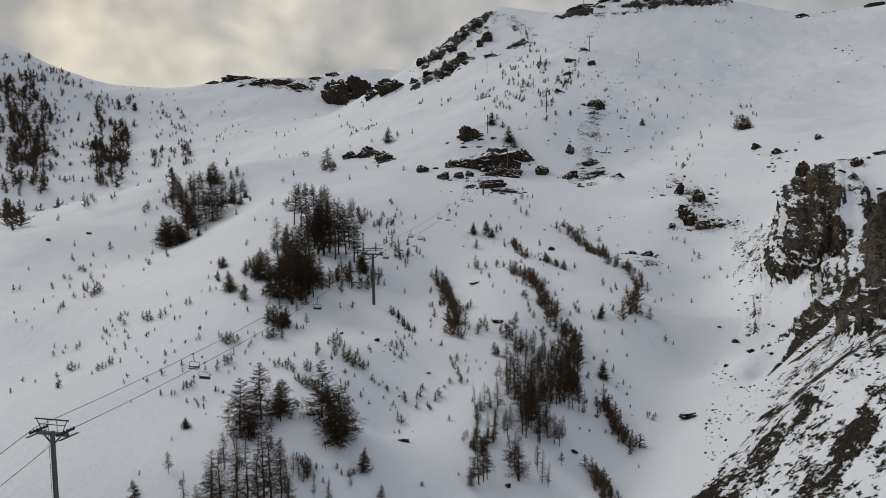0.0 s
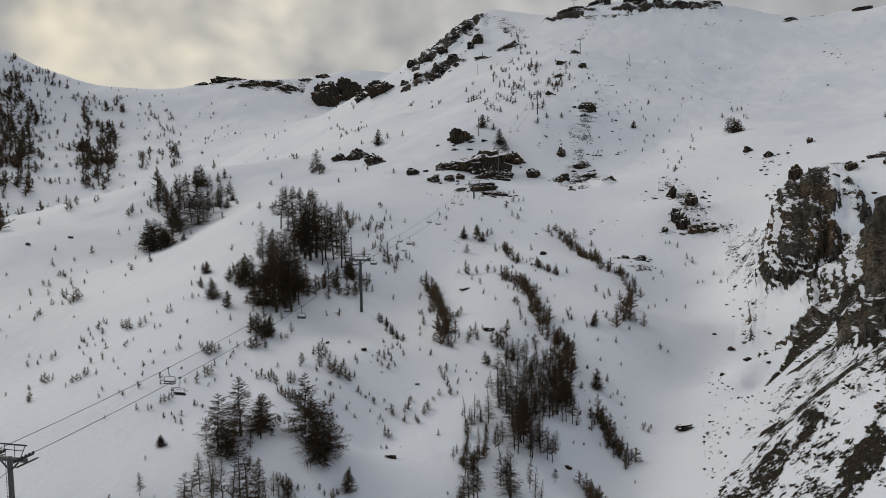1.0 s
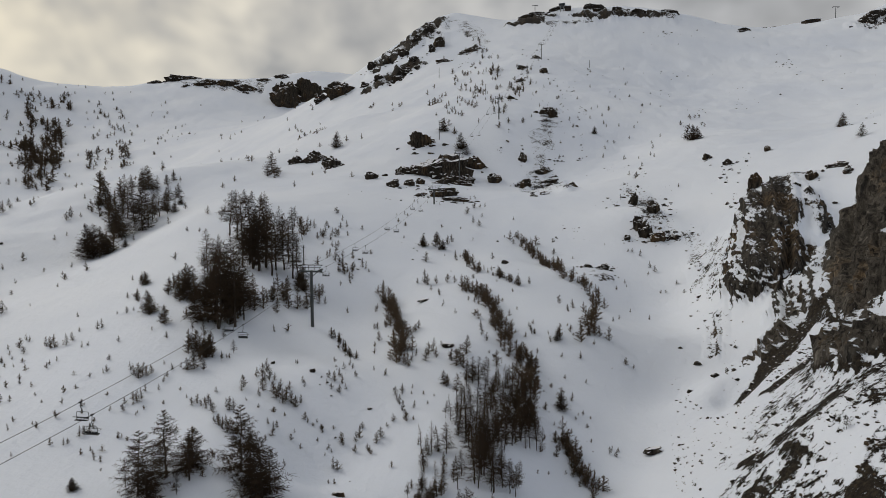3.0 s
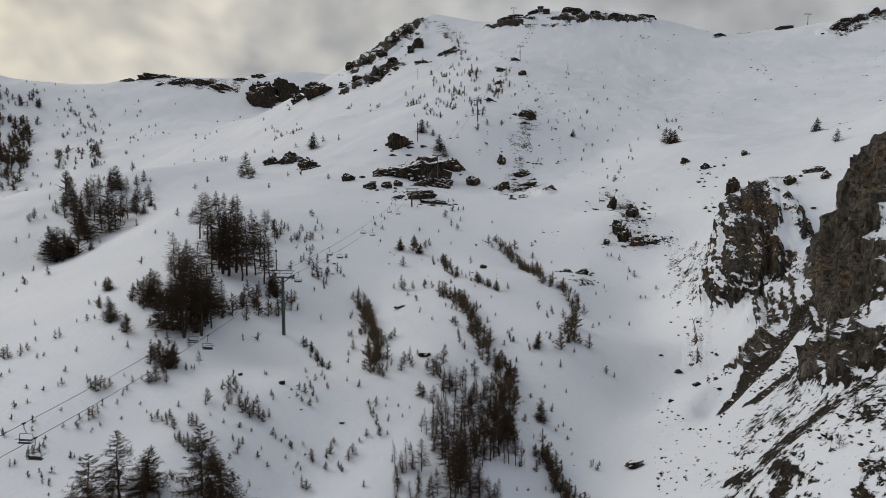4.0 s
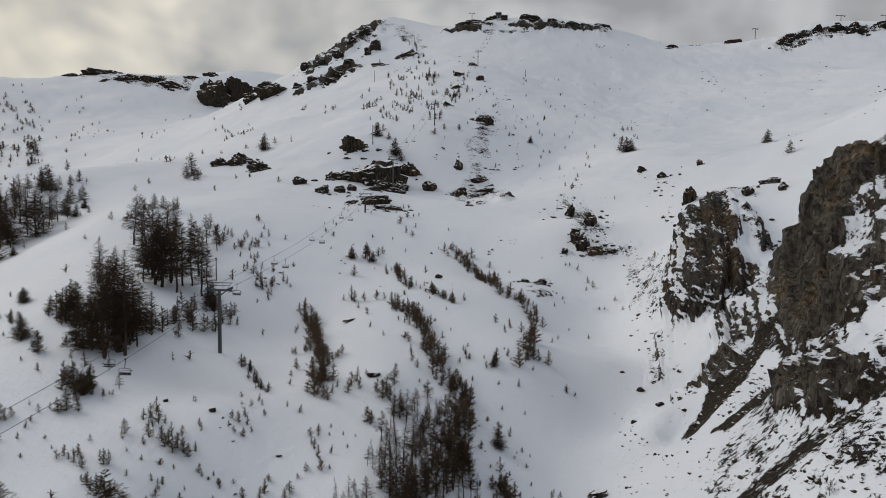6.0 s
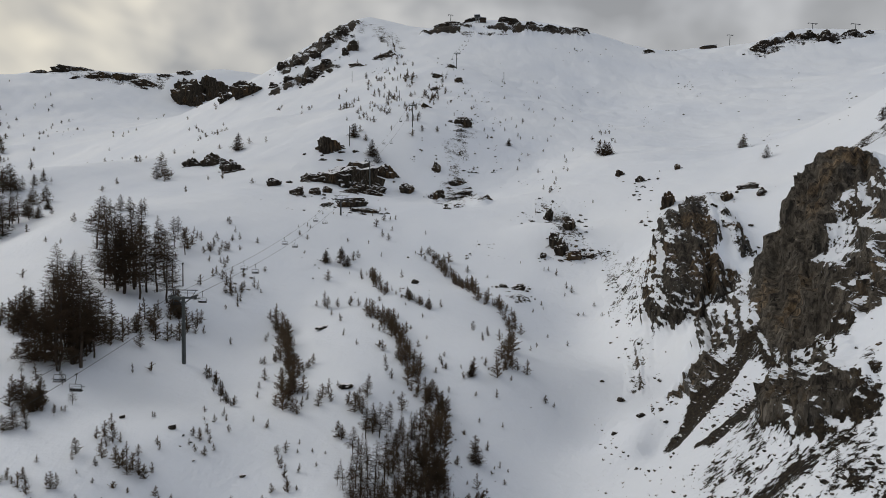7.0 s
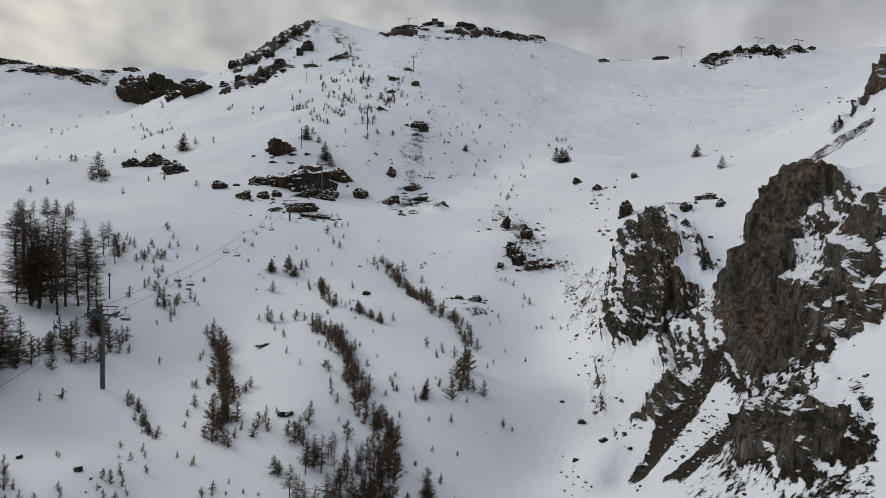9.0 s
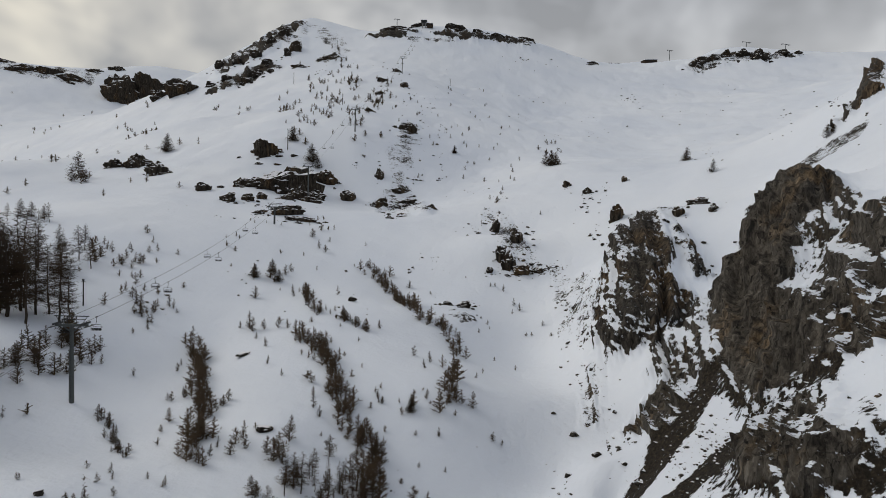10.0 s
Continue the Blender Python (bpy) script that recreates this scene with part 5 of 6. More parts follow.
def prong(verts, faces, a, b, w1, w2):
    """A three-sided tapered stick from a to b."""
    a, b = np.asarray(a, float), np.asarray(b, float)
    d = (b - a) / (np.linalg.norm(b - a) + 1e-9)
    side = np.cross(d, (0.31, 0.2, 0.93))
    side /= np.linalg.norm(side) + 1e-9
    over = np.cross(d, side)
    i = len(verts)
    for at, w in ((a, w1), (b, w2)):
        for k in range(3):
            verts.append(at + w * (math.cos(2.094 * k) * side + math.sin(2.094 * k) * over))
    faces.extend([(i, i + 1, i + 4, i + 3), (i + 1, i + 2, i + 5, i + 4), (i + 2, i, i + 3, i + 5)])


def spray(verts, faces, a, b, w):
    """A thin twig that ends in a point."""
    a, b = np.asarray(a, float), np.asarray(b, float)
    d = b - a
    side = np.cross(d, (0.2, 0.4, 0.9))
    side *= w / (np.linalg.norm(side) + 1e-9)
    up = np.array((0, 0, w))
    i = len(verts)
    verts.extend([a - side, a + side, a + up, b])
    faces.extend([(i, i + 1, i + 3), (i + 1, i + 2, i + 3), (i + 2, i, i + 3)])


def larch_shape(seed, limbs, twigs, spread, bare_foot, thick, lean=0.0, fork=False, twig=0.0017):
    """Trunk and crown meshes of a larch one metre high: bare winter boughs in uneven tiers."""
    rnd = random.Random(seed)
    trunk_v, trunk_f, crown_v, crown_f = [], [], [], []
    stems = [(0.0, 0.0, 1.0)] + ([(0.06, 0.04, 0.82)] if fork else [])
    for sx, sy, top in stems:
        bend = [(rnd.uniform(-0.012, 0.012), rnd.uniform(-0.012, 0.012)) for _ in range(9)]
        spine = []
        for k in range(9):
            f = k / 8
            spine.append(np.array((sx * f ** 0.5 + lean * f * f + bend[k][0], sy * f ** 0.5 + bend[k][1], -0.03 + (top + 0.03) * f)))
        ring = 6
        for k, c in enumerate(spine):
            r = thick * (1 - k / 8) ** 0.85 + 0.0012
            for j in range(ring):
                trunk_v.append(c + r * np.array((math.cos(j * math.tau / ring), math.sin(j * math.tau / ring), 0)))
        o = len(trunk_v) - 9 * ring
        for k in range(8):
            for j in range(ring):
                j2 = (j + 1) % ring
                trunk_f.append((o + k * ring + j, o + k * ring + j2, o + (k + 1) * ring + j2, o + (k + 1) * ring + j))
        for n in range(int(limbs * top)):
            f = bare_foot + (1 - bare_foot) * (n + rnd.random()) / (limbs * top)
            if rnd.random() < 0.12:
                continue
            at = spine[min(7, int(f * 8))] * (1 - (f * 8) % 1) + spine[min(8, int(f * 8) + 1)] * ((f * 8) % 1)
            g = (f - bare_foot) / (1 - bare_foot)
            reach = spread * (1 - g) ** 0.75 * (0.5 + 0.5 * min(1, g * 6 + 0.25)) * rnd.uniform(0.5, 1.15) + 0.012
            turn = rnd.uniform(0, math.tau)
            out = np.array((math.cos(turn), math.sin(turn), 0.0))
            rise = rnd.uniform(-0.32, 0.02) + 0.5 * g * g
            mid = at + out * reach * 0.55 + np.array((0, 0, reach * rise * 0.55))
            end = at + out * reach + np.array((0, 0, reach * (rise * 0.7 + 0.12)))
            w = thick * 0.2 * (1 - 0.7 * g)
            prong(crown_v, crown_f, at, mid, w, w * 0.65)
            prong(crown_v, crown_f, mid, end, w * 0.65, w * 0.2)
            for q in range(twigs):
                s = rnd.uniform(0.15, 1.0)
                root = at + (mid - at) * (s / 0.55) if s < 0.55 else mid + (end - mid) * ((s - 0.55) / 0.45)
                way = out * rnd.uniform(0.1, 0.9) + np.array((-out[1], out[0], 0)) * rnd.choice((-1, 1)) * rnd.uniform(0.3, 1.0)
                way = way + np.array((0, 0, rnd.uniform(-0.75, 0.4)))
                spray(crown_v, crown_f, root, root + way * reach * rnd.uniform(0.18, 0.42), w * 0.3 + twig)
    return (trunk_v, trunk_f), (crown_v, crown_f)


def sapling_shape(seed, limbs, twigs, spread, wide, lean=0.0):
    """Stem and twigs of a young larch one metre high: a pointed, dense cone of short rising shoots."""
    rnd = random.Random(seed)
    stem_v, stem_f, twig_v, twig_f = [], [], [], []
    knee = np.array((lean * 0.4 + rnd.uniform(-0.02, 0.02), rnd.uniform(-0.03, 0.03), 0.45))
    tip = np.array((lean, rnd.uniform(-0.02, 0.02), 1.0))
    prong(stem_v, stem_f, (0, 0, -0.05), knee, 0.026, 0.017)
    prong(stem_v, stem_f, knee, tip, 0.017, 0.004)
    for n in range(limbs):
        f = 0.03 + 0.95 * (n + rnd.random()) / limbs
        at = knee * (f / 0.45) if f < 0.45 else knee + (tip - knee) * ((f - 0.45) / 0.55)
        reach = (spread * (1 - f) ** 0.8 * (0.65 + 0.35 * min(1, f * 5)) + 0.02) * rnd.uniform(0.55, 1.2)
        turn = rnd.uniform(0, math.tau)
        out = np.array((math.cos(turn), math.sin(turn), 0.0))
        end = at + out * reach + np.array((0, 0, reach * rnd.uniform(0.1, 0.75)))
        spray(twig_v, twig_f, at, end, wide * rnd.uniform(0.7, 1.2))
        for q in range(twigs):
            root = at + (end - at) * rnd.uniform(0.2, 0.9)
            way = out * rnd.uniform(0.1, 0.8) + np.array((-out[1], out[0], 0)) * rnd.choice((-1, 1)) * rnd.uniform(0.2, 0.9)
            spray(twig_v, twig_f, root, root + (way + np.array((0, 0, rnd.uniform(-0.3, 0.7)))) * reach * rnd.uniform(0.25, 0.5), wide * 0.75)
    return (stem_v, stem_f), (twig_v, twig_f)


def larch_thing(name, shape, twig_mat, label, category, group):
    top = new(name)
    top.empty_display_size = 0.2
    (tv, tf), (cv, cf) = shape
    trunk = new("trunk", mesh_of("trunk", tv, tf, BARK, True))
    crown = new("crown", mesh_of("crown", cv, cf, twig_mat))
    trunk.parent = crown.parent = top
    return tagged(top, label, category, group)


TALL = [larch_shape(11 + k, 150, 16, (0.29, 0.32, 0.25, 0.3, 0.27)[k], (0.2, 0.16, 0.3, 0.24, 0.34)[k], 0.015, (0.02, -0.03, 0.05, 0, -0.05)[k], k == 1)
        for k in range(5)]
SLIM = [larch_shape(21 + k, 130, 15, (0.18, 0.14, 0.2)[k], (0.1, 0.2, 0.06)[k], 0.0115, (0.03, -0.06, 0.1)[k], k == 2, 0.0015) for k in range(3)]
BROAD = [larch_shape(31 + k, 170, 24, (0.44, 0.5, 0.4)[k], (0.06, 0.04, 0.1)[k], 0.018, (0.02, -0.03, 0.04)[k], k == 1, 0.0033) for k in range(3)]
YOUNG = [sapling_shape(51 + k, 56, 9, (0.34, 0.28, 0.4, 0.31, 0.44)[k], 0.017, (0.03, -0.04, 0.0, 0.06, -0.02)[k]) for k in range(5)]
TALL_DARK = [larch_thing("larch_tree", s, TWIGS, "tall bare larch with dark brown winter boughs", "larch tree", "larches on the slope") for s in TALL]
SLIM_DARK = [larch_thing("larch_tree", s, SLIM_TWIGS, "slender bare larch with thin grey-brown boughs", "larch tree", "larches on the slope") for s in SLIM]
BROAD_DARK = [larch_thing("larch_tree", s, TWIGS, "broad bare larch with spreading dark boughs", "larch tree", "larches on the slope") for s in BROAD]
YOUNG_ONES = [larch_thing("young_larch", s, YOUNG_TWIGS, "young bare larch with brown twigs in the snow", "larch tree", "young larches on the slope") for s in YOUNG]
used = set()


def stand(models, x, y, height, rnd, sink=0.015):
    """Puts the model itself down the first time, and a copy after that."""
    k = rnd.randrange(len(models))
    model = models[k]
    z = ground_height(x, y)[0] - sink * height
    m = pose(x, y, z, rnd.uniform(-2.5, 2.5), rnd.uniform(-2.5, 2.5), rnd.uniform(0, 360))
    girth = height * rnd.uniform(0.88, 1.12)
    if model.name in used:
        ob = copy_thing(model, m)
    else:
        used.add(model.name)
        ob = model
        ob.matrix_basis = m
    ob.scale = (girth, girth, height)
    return ob


rnd = random.Random(5)
for grove in (STAND_UPPER, STAND_LOWER, STAND_WEST, STAND_FRONT, STAND_MIDDLE, STAND_GULLY, STAND_GULLY_LOWER, STAND_GULLY_FOOT, LONE_LARCHES, RIGHT_LARCHES, SLOPE_LARCHES):
    for n, (x, y, h) in enumerate(grove):
        if grove is STAND_FRONT:
            kinds = BROAD_DARK if n < 4 else SLIM_DARK if rnd.random() < 0.4 else TALL_DARK
        elif grove in (STAND_GULLY, STAND_GULLY_LOWER, STAND_GULLY_FOOT):
            kinds = SLIM_DARK if rnd.random() < 0.35 else TALL_DARK
        elif grove in (STAND_MIDDLE, RIGHT_LARCHES, LONE_LARCHES) or (h < 13 and rnd.random() < 0.6) or (grove is STAND_WEST and rnd.random() < 0.4):
            kinds = BROAD_DARK
        else:
            kinds = TALL_DARK
        stand(kinds, x, y, h, rnd)
        # close companions thicken the groves
        if rnd.random() < (0.85 if grove is STAND_WEST else 0.9 if grove in (STAND_GULLY, STAND_GULLY_LOWER) else 0.45 if grove in (STAND_LOWER, STAND_UPPER, STAND_GULLY_FOOT, STAND_FRONT) else 0):
            reach = 0.45 if grove in (STAND_GULLY, STAND_GULLY_LOWER) else 1.0
            stand(SLIM_DARK if reach < 1 and rnd.random() < 0.4 else TALL_DARK, x + reach * rnd.uniform(-6, 6), y + reach * rnd.uniform(1, 9), h * rnd.uniform(0.55, 0.85), rnd)


def patch_places(x0, y0, x1, y1, x2, y2, x3, y3, count, low, high, rnd):
    """Places spread unevenly over a four-cornered patch, with heights."""
    found = []
    knots = [(rnd.random(), rnd.random()) for _ in range(max(2, count // 6))]
    for _ in range(int(count)):
        u, v = rnd.random(), rnd.random()
        if rnd.random() < 0.55:
            ku, kv = rnd.choice(knots)
            u, v = min(1, max(0, ku + rnd.gauss(0, 0.09))), min(1, max(0, kv + rnd.gauss(0, 0.09)))
        x = (x0 * (1 - u) + x1 * u) * (1 - v) + (x3 * (1 - u) + x2 * u) * v
        y = (y0 * (1 - u) + y1 * u) * (1 - v) + (y3 * (1 - u) + y2 * u) * v
        found.append((x, y, low + (high - low) * rnd.random() ** 1.2))
    return found


saplings = sorted((p for grove in SAPLINGS for p in grove), key=lambda p: math.hypot(p[0], p[1]))
for x, y, h in saplings[:290]:
    stand(YOUNG_ONES, x, y, h, rnd, 0.03)


def thicket(name, places, shapes, label, tall=1.0):
    """Many saplings, too many to count, in one mesh of twigs."""
    verts, faces, total = [], [], 0
    packed = []
    for (tv, tf), (cv, cf) in shapes:
        v = np.array(tv + cv)
        f = [tuple(q) for q in tf] + [tuple(len(tv) + i for i in q) for q in cf]
        packed.append((v, f))
    px = np.array([(x, y) for x, y, _ in places])
    pz = ground_height(px[:, 0], px[:, 1])
    for (x, y, h), z in zip(places, pz):
        h = h * tall
        v, f = packed[rnd.randrange(len(packed))]
        a = rnd.uniform(0, math.tau)
        c, s, g = math.cos(a), math.sin(a), h * rnd.uniform(0.85, 1.25)
        verts.append(np.c_[(v[:, 0] * c - v[:, 1] * s) * g + x, (v[:, 0] * s + v[:, 1] * c) * g + y, v[:, 2] * h + z - 0.03 * h])
        faces.extend(tuple(total + i for i in q) for q in f)
        total += len(v)
    return tagged(new(name, mesh_of(name, np.concatenate(verts), faces, YOUNG_TWIGS)), label, "shrubs", kind="stuff")


def row_places(line, size):
    half, count, low, high = size
    found = []
    for _ in range(int(count * 0.9)):
        i = rnd.choices(range(len(line) - 1), [math.dist(a, b) for a, b in zip(line, line[1:])])[0]
        f = rnd.random()
        x, y = (line[i][0] * (1 - f) + line[i + 1][0] * f, line[i][1] * (1 - f) + line[i + 1][1] * f)
        found.append((x + rnd.gauss(0, 0.8 * half), y + rnd.gauss(0, 1.1 * half), low * 0.55 + (high - low * 0.6) * rnd.random() ** 1.5))
    return found


LIGHT_YOUNG = [sapling_shape(91 + k, 36, 5, (0.42, 0.34, 0.5)[k], 0.027, (0.03, -0.04, 0.05)[k]) for k in range(3)]
SMALL_YOUNG = [sapling_shape(71 + k, 24, 4, (0.46, 0.4, 0.54)[k], 0.055, (0.03, -0.04, 0.05)[k]) for k in range(3)]
for line, size in ((ROW_A, ROW_A_SIZE), (ROW_B, ROW_B_SIZE), (ROW_C, ROW_C_SIZE), (ROW_D, ROW_D_SIZE), (ROW_E, ROW_E_SIZE), (ROW_F, ROW_F_SIZE),
                   (ROW_G, ROW_G_SIZE), (ROW_H, ROW_H_SIZE), (ROW_I, ROW_I_SIZE)):
    thicket("sapling_row", row_places(line, size), LIGHT_YOUNG, "row of brown larch saplings along a snowy terrace")
thicket("sapling_scrub", saplings[290:] + [p for q in SCRUB_NEAR for p in patch_places(*q, rnd)], YOUNG, "brown larch saplings growing among taller larches")
thicket("sapling_scrub", [p for q in SCRUB_FAR for p in patch_places(*q, rnd)], SMALL_YOUNG, "scattered larch saplings poking out of the snow", 0.8)
thicket("far_larch_wood", [p for q in FAR_WOOD for p in patch_places(*q, rnd)], SMALL_YOUNG, "distant brown larch wood on a snowy mountain side", 0.8)


# ---- the chairlift ----
STEEL = plain("grey_green_steel", (0.085, 0.095, 0.095), 0.55, 0.3, 0.15)
DARK_STEEL = plain("dark_steel", (0.035, 0.037, 0.04), 0.5, 0.4, 0.2)
ROPE = plain("wire_rope", (0.05, 0.05, 0.052), 0.6, 0.5, 0.1)
CUSHION = plain("black_seat_cushion", (0.02, 0.02, 0.022), 0.8, 0.0, 0.2)
PLANKS = plain("weathered_dark_planks", (0.05, 0.037, 0.028), 0.9, 0.0, 0.3)
ROOF_SNOW = plain("roof_snow", (0.78, 0.79, 0.83), 0.7, 0.0, 0.05)
CONCRETE = plain("grey_concrete", (0.3, 0.3, 0.29), 0.9, 0.0, 0.15)

# towers up the line: east, ahead, height of the rope over the ground
TOWERS = [(-72, -55, 15), (-44.3, 67, 17.2), (-19.2, 165, 14.3), (20.1, 305, 7.6), (40, 378.8, 19.2), (76.2, 450.7, 15.2), (160.1, 672.2, 16.5), (243, 905, 6)]
GAUGE = 2.3
TOPS = [Vector((x, y, ground_height(x, y)[0] + h)) for x, y, h in TOWERS]


def line_way(k):
    a, b = TOPS[max(0, k - 1)], TOPS[min(len(TOPS) - 1, k + 1)]
    return math.degrees(math.atan2(-(b.x - a.x), b.y - a.y))


def lift_tower(k):
    x, y, high = TOWERS[k]
    ground = ground_height(x, y)[0]
    tower = tagged(new("lift_tower"), "grey steel chairlift tower with a crossarm and sheaves", "lift tower", "chairlift towers")
    tower.matrix_basis = pose(x, y, ground, 0, 0, line_way(k))
    size = 0.68 if k == 1 else 0.88
    tower.scale = (size, size, 1)
    bm = bmesh.new()
    rod(bm, (0, 0, -1.5), (0, 0, high * 0.45), 0.47, 0.43, 16)
    rod(bm, (0, 0, high * 0.45), (0, 0, high - 0.3), 0.4, 0.35, 16)
    rod(bm, (0, 0, high * 0.45 - 0.1), (0, 0, high * 0.45 + 0.1), 0.52, 0.52, 16)
    part("pole", bm, STEEL, tower)
    bm = bmesh.new()
    box(bm, (6.4, 0.4, 0.42), (0, 0, high - 0.55), (0, 0, 0), 0.04)
    for s in (-1, 1):
        rod(bm, (s * 0.4, 0, high - 1.6), (s * 1.8, 0, high - 0.7), 0.12)
    part("crossarm", bm, STEEL, tower)
    # service frame with railings over the crossarm
    bm = bmesh.new()
    for s in (-1, 1):
        rod(bm, (s * 2.0, 0, high - 0.4), (s * 3.1, 0, high + 1.05), 0.06)
        rod(bm, (s * 0.9, 0.1, high - 0.4), (s * 0.9, 0.1, high + 1.05), 0.05)
    rod(bm, (-3.4, 0, high + 1.05), (3.4, 0, high + 1.05), 0.09)
    rod(bm, (-2.6, 0, high + 0.45), (2.6, 0, high + 0.45), 0.05)
    part("service_frame", bm, DARK_STEEL, tower)
    for s in (-1, 1):
        bm = bmesh.new()
        box(bm, (0.16, 3.6, 0.22), (s * 2.7, 0, high - 0.28), (0, 0, 0), 0.03)
        box(bm, (0.5, 3.8, 0.06), (s * 3.25, 0, high - 0.75))
        beam = part("sheave_beam", bm, DARK_STEEL, tower)
        for n in range(6):
            bm = bmesh.new()
            rod(bm, (s * 2.7 - 0.07, -1.6 + 0.64 * n, high - 0.2), (s * 2.7 + 0.07, -1.6 + 0.64 * n, high - 0.2), 0.21, 0.21, 12)
            part("sheave", bm, DARK_STEEL, beam)
    bm = bmesh.new()
    for s in (-1, 1):
        rod(bm, (s * 0.2, -0.62, 0.5), (s * 0.2, -0.55, high - 0.5), 0.03, 0.03, 5)
    z = 0.8
    while z < high - 0.7:
        rod(bm, (-0.2, -0.6, z), (0.2, -0.6, z), 0.02, 0.02, 5)
        z += 0.4
    part("ladder", bm, DARK_STEEL, tower)


for k in range(len(TOWERS) - 1):
    lift_tower(k)


def rope_points(side, steps=24):
    """Distance along, and place, down one side of the line, sagging between towers."""
    ends = []
    for k, top in enumerate(TOPS):
        a = radians(line_way(k))
        ends.append(top + Vector((math.cos(a), math.sin(a), 0)) * side * GAUGE)
    found, gone = [], 0.0
    for a, b in zip(ends, ends[1:]):
        span = (b - a).length
        for n in range(steps):
            f = n / steps
            p = a.lerp(b, f)
            p.z -= 4 * f * (1 - f) * span * 0.02
            found.append((gone + f * span, p))
        gone += span
    return found + [(gone, ends[-1])]


def haul_rope(side):
    bm = bmesh.new()
    spots = [p for _, p in rope_points(side)]
    for a, b in zip(spots, spots[1:]):
        rod(bm, a, b, 0.034, 0.034, 5)
    me = bpy.data.meshes.new("haul_rope")
    bm.to_mesh(me)
    bm.free()
    me.materials.append(ROPE)
    tagged(new("haul_rope", me), "dark steel haul rope sagging between lift towers", "cable", "chairlift ropes")


def lift_chair():
    """A four-seat chair; its grip is the origin, the line runs along y."""
    chair = tagged(new("lift_chair"), "empty four-seat chairlift chair hanging from its rope", "lift chair", "chairlift chairs")
    bm = bmesh.new()
    box(bm, (0.3, 0.55, 0.22), (0, 0, 0.02), (0, 0, 0), 0.04)
    part("grip", bm, DARK_STEEL, chair)
    bm = bmesh.new()
    spots = [(0, 0, 0), (0, -0.05, -0.9), (0, -0.35, -1.25), (0, -0.35, -1.6)]
    for a, b in zip(spots, spots[1:]):
        rod(bm, a, b, 0.06, 0.06, 6)
    part("hanger", bm, STEEL, chair)
    bm = bmesh.new()
    loop = [(-1.0, -0.35, -1.6), (1.0, -0.35, -1.6), (1.14, -0.35, -1.75), (1.16, -0.3, -2.85), (-1.16, -0.3, -2.85), (-1.14, -0.35, -1.75)]
    for a, b in zip(loop, loop[1:] + loop[:1]):
        rod(bm, a, b, 0.05, 0.05, 6)
    part("seat_frame", bm, STEEL, chair)
    for n in range(4):
        x = -0.82 + 0.545 * n
        bm = bmesh.new()
        box(bm, (0.5, 0.46, 0.12), (x, 0.0, -2.82), (6, 0, 0), 0.03)
        part("seat", bm, CUSHION, chair)
        bm = bmesh.new()
        box(bm, (0.5, 0.07, 0.3), (x, -0.28, -2.52), (-12, 0, 0), 0.025)
        part("backrest", bm, CUSHION, chair)
    bm = bmesh.new()
    rod(bm, (-1.12, -0.3, -2.3), (-1.12, 0.5, -2.2), 0.03, 0.03, 5)
    rod(bm, (1.12, -0.3, -2.3), (1.12, 0.5, -2.2), 0.03, 0.03, 5)
    rod(bm, (-1.12, 0.5, -2.2), (1.12, 0.5, -2.2), 0.035, 0.035, 5)
    part("safety_bar", bm, STEEL, chair)
    chair.scale = (0.8, 0.85, 0.85)
    return chair


def hang_chairs():
    chair = lift_chair()
    first = True
    near = {-1: [121, 156.3, 194, 232, 269.4, 304.8, 343.8], 1: [118, 152.7, 191, 233.9, 265.5, 300.9, 339.9]}
    for side in (-1, 1):
        spots = rope_points(side)
        places = near[side] + [343.8 + 37.0 * n for n in range(1, 18)]
        for s in places:
            for (s0, a), (s1, b) in zip(spots, spots[1:]):
                if s0 <= s < s1:
                    p = a.lerp(b, (s - s0) / (s1 - s0))
                    m = pose(p.x, p.y, p.z, 0, 0, math.degrees(math.atan2(-(b.x - a.x), b.y - a.y)) + (0 if side > 0 else 180))
                    if first:
                        chair.matrix_basis, first = m @ Matrix.Diagonal((0.8, 0.85, 0.85, 1)), False
                    else:
                        copy_thing(chair, m)
                    break


for side in (-1, 1):
    haul_rope(side)
hang_chairs()


def mast(x, y, high, radius, label, lamp=True):
    thing = tagged(new("mast"), label, "mast", "masts on the slope")
    thing.location = (x, y, ground_height(x, y)[0])
    bm = bmesh.new()
    rod(bm, (0, 0, -1), (0, 0, high), radius, radius * 0.7, 10)
    part("pole", bm, DARK_STEEL, thing)
    if lamp:
        bm = bmesh.new()
        rod(bm, (-0.45, 0, high - 0.35), (0.45, 0, high - 0.35), 0.07, 0.07, 6)
        box(bm, (0.5, 0.4, 0.35), (0, 0, high + 0.1), (0, 0, 0), 0.05)
        part("head", bm, DARK_STEEL, thing)


mast(-27.7, 209.8, 6.2, 0.18, "thin dark steel mast beside the chairlift tower")
for x, y, high in ((32.3, 437.5, 12.8), (54.4, 738.8, 12.1), (83.6, 564.0, 8.7), (115.5, 851.3, 12.3), (213.7, 673.6, 7.3)):
    mast(x, y, high, 0.28, "dark wooden pole standing in the snow")


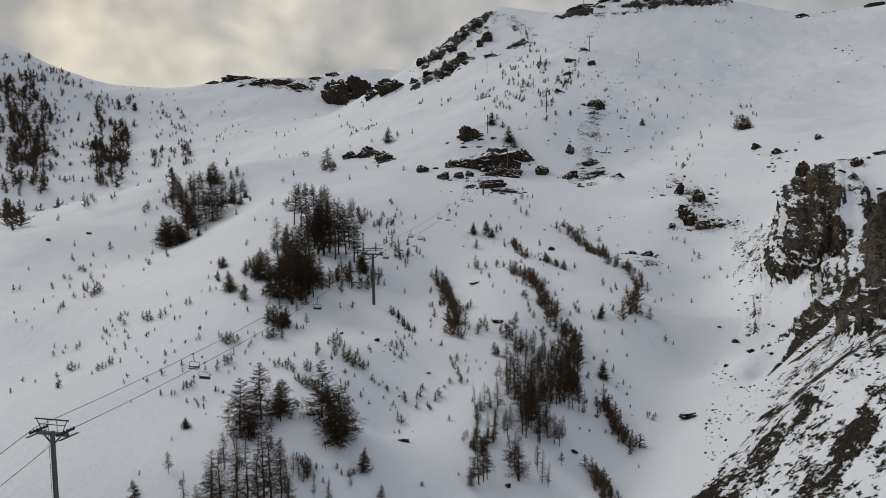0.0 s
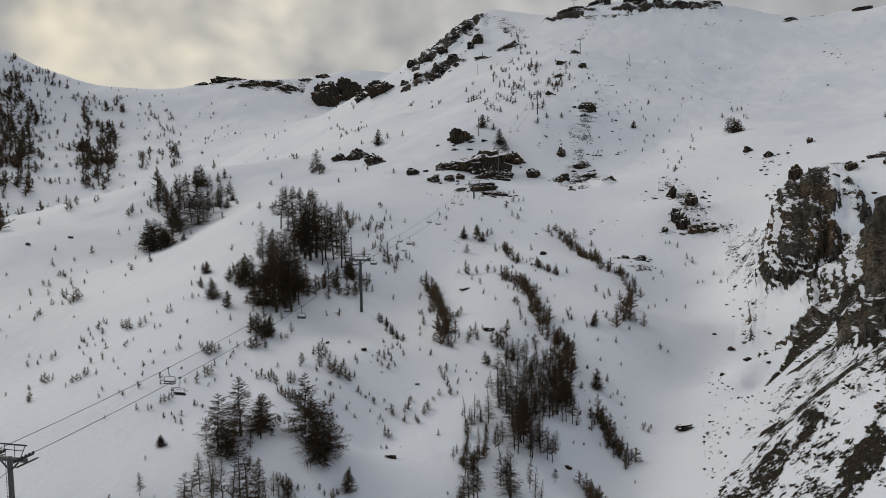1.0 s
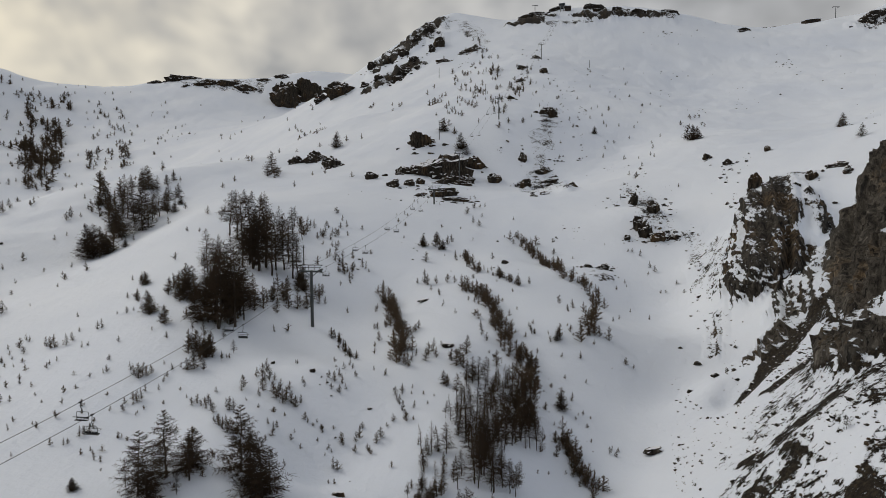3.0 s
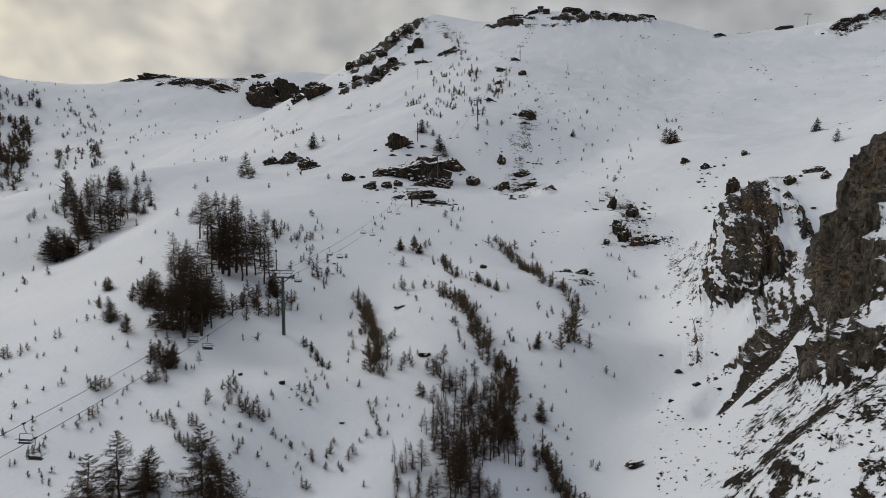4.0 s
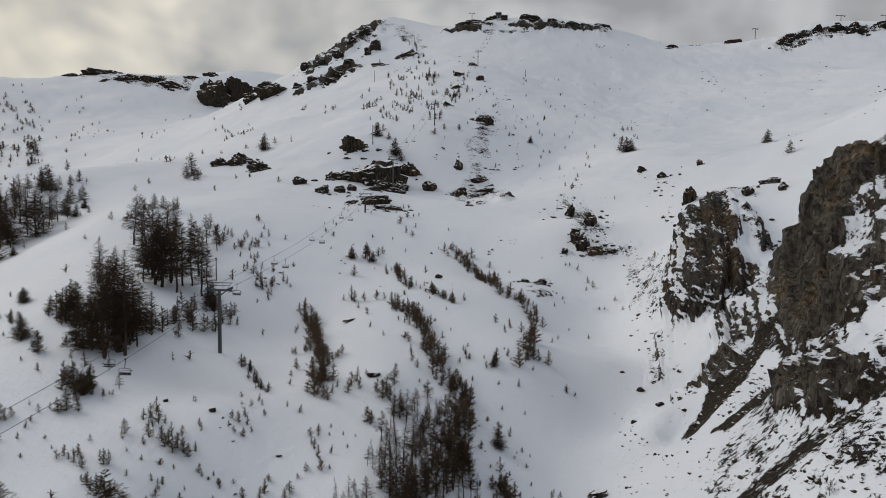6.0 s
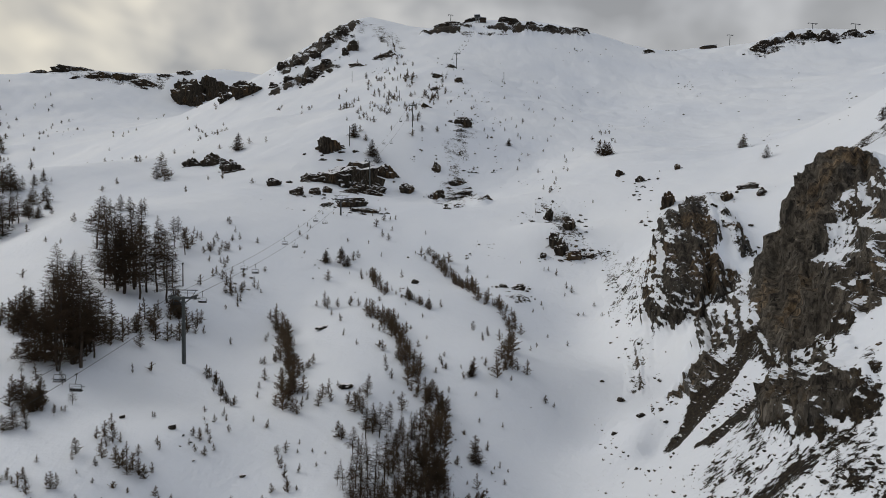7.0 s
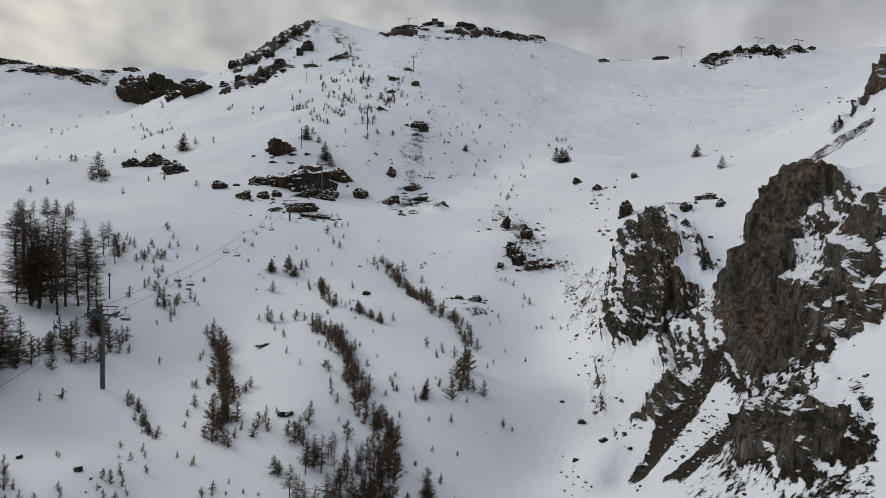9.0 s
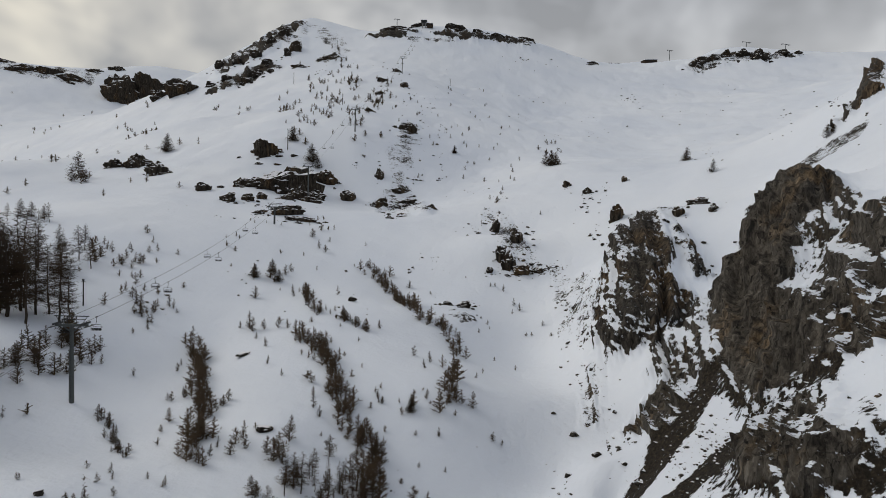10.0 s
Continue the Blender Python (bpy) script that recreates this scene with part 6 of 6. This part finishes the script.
def cross_pylon(x, y, high, wide):
    """A T-shaped lift pylon on the skyline."""
    thing = tagged(new("lift_pylon"), "small dark lift pylon on the snowy skyline", "lift tower", "pylons on the crest")
    thing.location = (x, y, ground_height(x, y)[0])
    bm = bmesh.new()
    rod(bm, (0, 0, -2), (0, 0, high), 0.5, 0.4, 10)
    part("pole", bm, STEEL, thing)
    bm = bmesh.new()
    box(bm, (wide, 0.7, 0.6), (0, 0, high - 0.4), (0, 0, 0), 0.05)
    for s in (-1, 1):
        box(bm, (0.8, 4.0, 0.6), (s * wide * 0.42, 0, high - 0.9), (0, 0, 0), 0.05)
    part("crossarm", bm, DARK_STEEL, thing)


for x, y, high, wide in ((215, 942, 15, 8), (622, 845, 16, 9), (736, 812, 8, 16), (790, 790, 9, 16)):
    cross_pylon(x, y, high, wide)


def top_station(x, y):
    """The lift's upper station: a raised cabin over the drive, on two legs."""
    st = tagged(new("lift_station"), "dark chairlift top station with a snowy roof", "lift station")
    st.matrix_basis = pose(x, y, ground_height(x, y)[0], 0, 0, -20)
    for s in (-1, 1):
        bm = bmesh.new()
        box(bm, (1.2, 1.4, 9), (-3 + s * 2.0, 0, 2.5), (0, 0, 0), 0.1)
        part("leg", bm, CONCRETE, st)
    bm = bmesh.new()
    box(bm, (8.5, 14, 2.2), (-3, 0, 8.0), (0, 0, 0), 0.4)
    part("drive_housing", bm, DARK_STEEL, st)
    bm = bmesh.new()
    box(bm, (9.0, 14.5, 0.5), (-3, 0, 9.4), (0, 0, 0), 0.15)
    part("roof", bm, ROOF_SNOW, st, "snow-covered roof")
    bm = bmesh.new()
    box(bm, (9, 7, 6.5), (5.5, -1, 2.2), (0, 0, 0), 0.1)
    cabin = part("cabin", bm, PLANKS, st)
    for k in range(3):
        bm = bmesh.new()
        box(bm, (1.7, 0.12, 1.4), (2.9 + 2.6 * k, -4.52, 3.4))
        part("window", bm, CUSHION, cabin)
    bm = bmesh.new()
    box(bm, (9.8, 8, 0.45), (5.5, -1, 5.8), (0, 6, 0), 0.12)
    part("cabin_roof", bm, ROOF_SNOW, st, "snow-covered roof")


top_station(252.0, 914.0)


def shed(x, y):
    """A long low building with one sloping roof, dug into the slope."""
    hut = tagged(new("mountain_shed"), "long low dark shed with a sloping roof on the crest", "shed")
    hut.matrix_basis = pose(x, y, ground_height(x, y)[0], 0, 0, 8)
    bm = bmesh.new()
    box(bm, (25, 9, 5.5), (0, 0, 1.2), (0, -5, 0), 0.1)
    body = part("wall", bm, PLANKS, hut)
    bm = bmesh.new()
    box(bm, (27.5, 11, 0.6), (0, 0, 4.4), (0, -9, 0), 0.1)
    part("roof", bm, ROOF_SNOW, hut, "snow-dusted sloping roof")
    for k in range(4):
        bm = bmesh.new()
        box(bm, (2.6, 0.15, 2.0), (-8.5 + 5.6 * k, -4.5, 1.5))
        part("window", bm, CUSHION, body)


shed(598.0, 862.0)
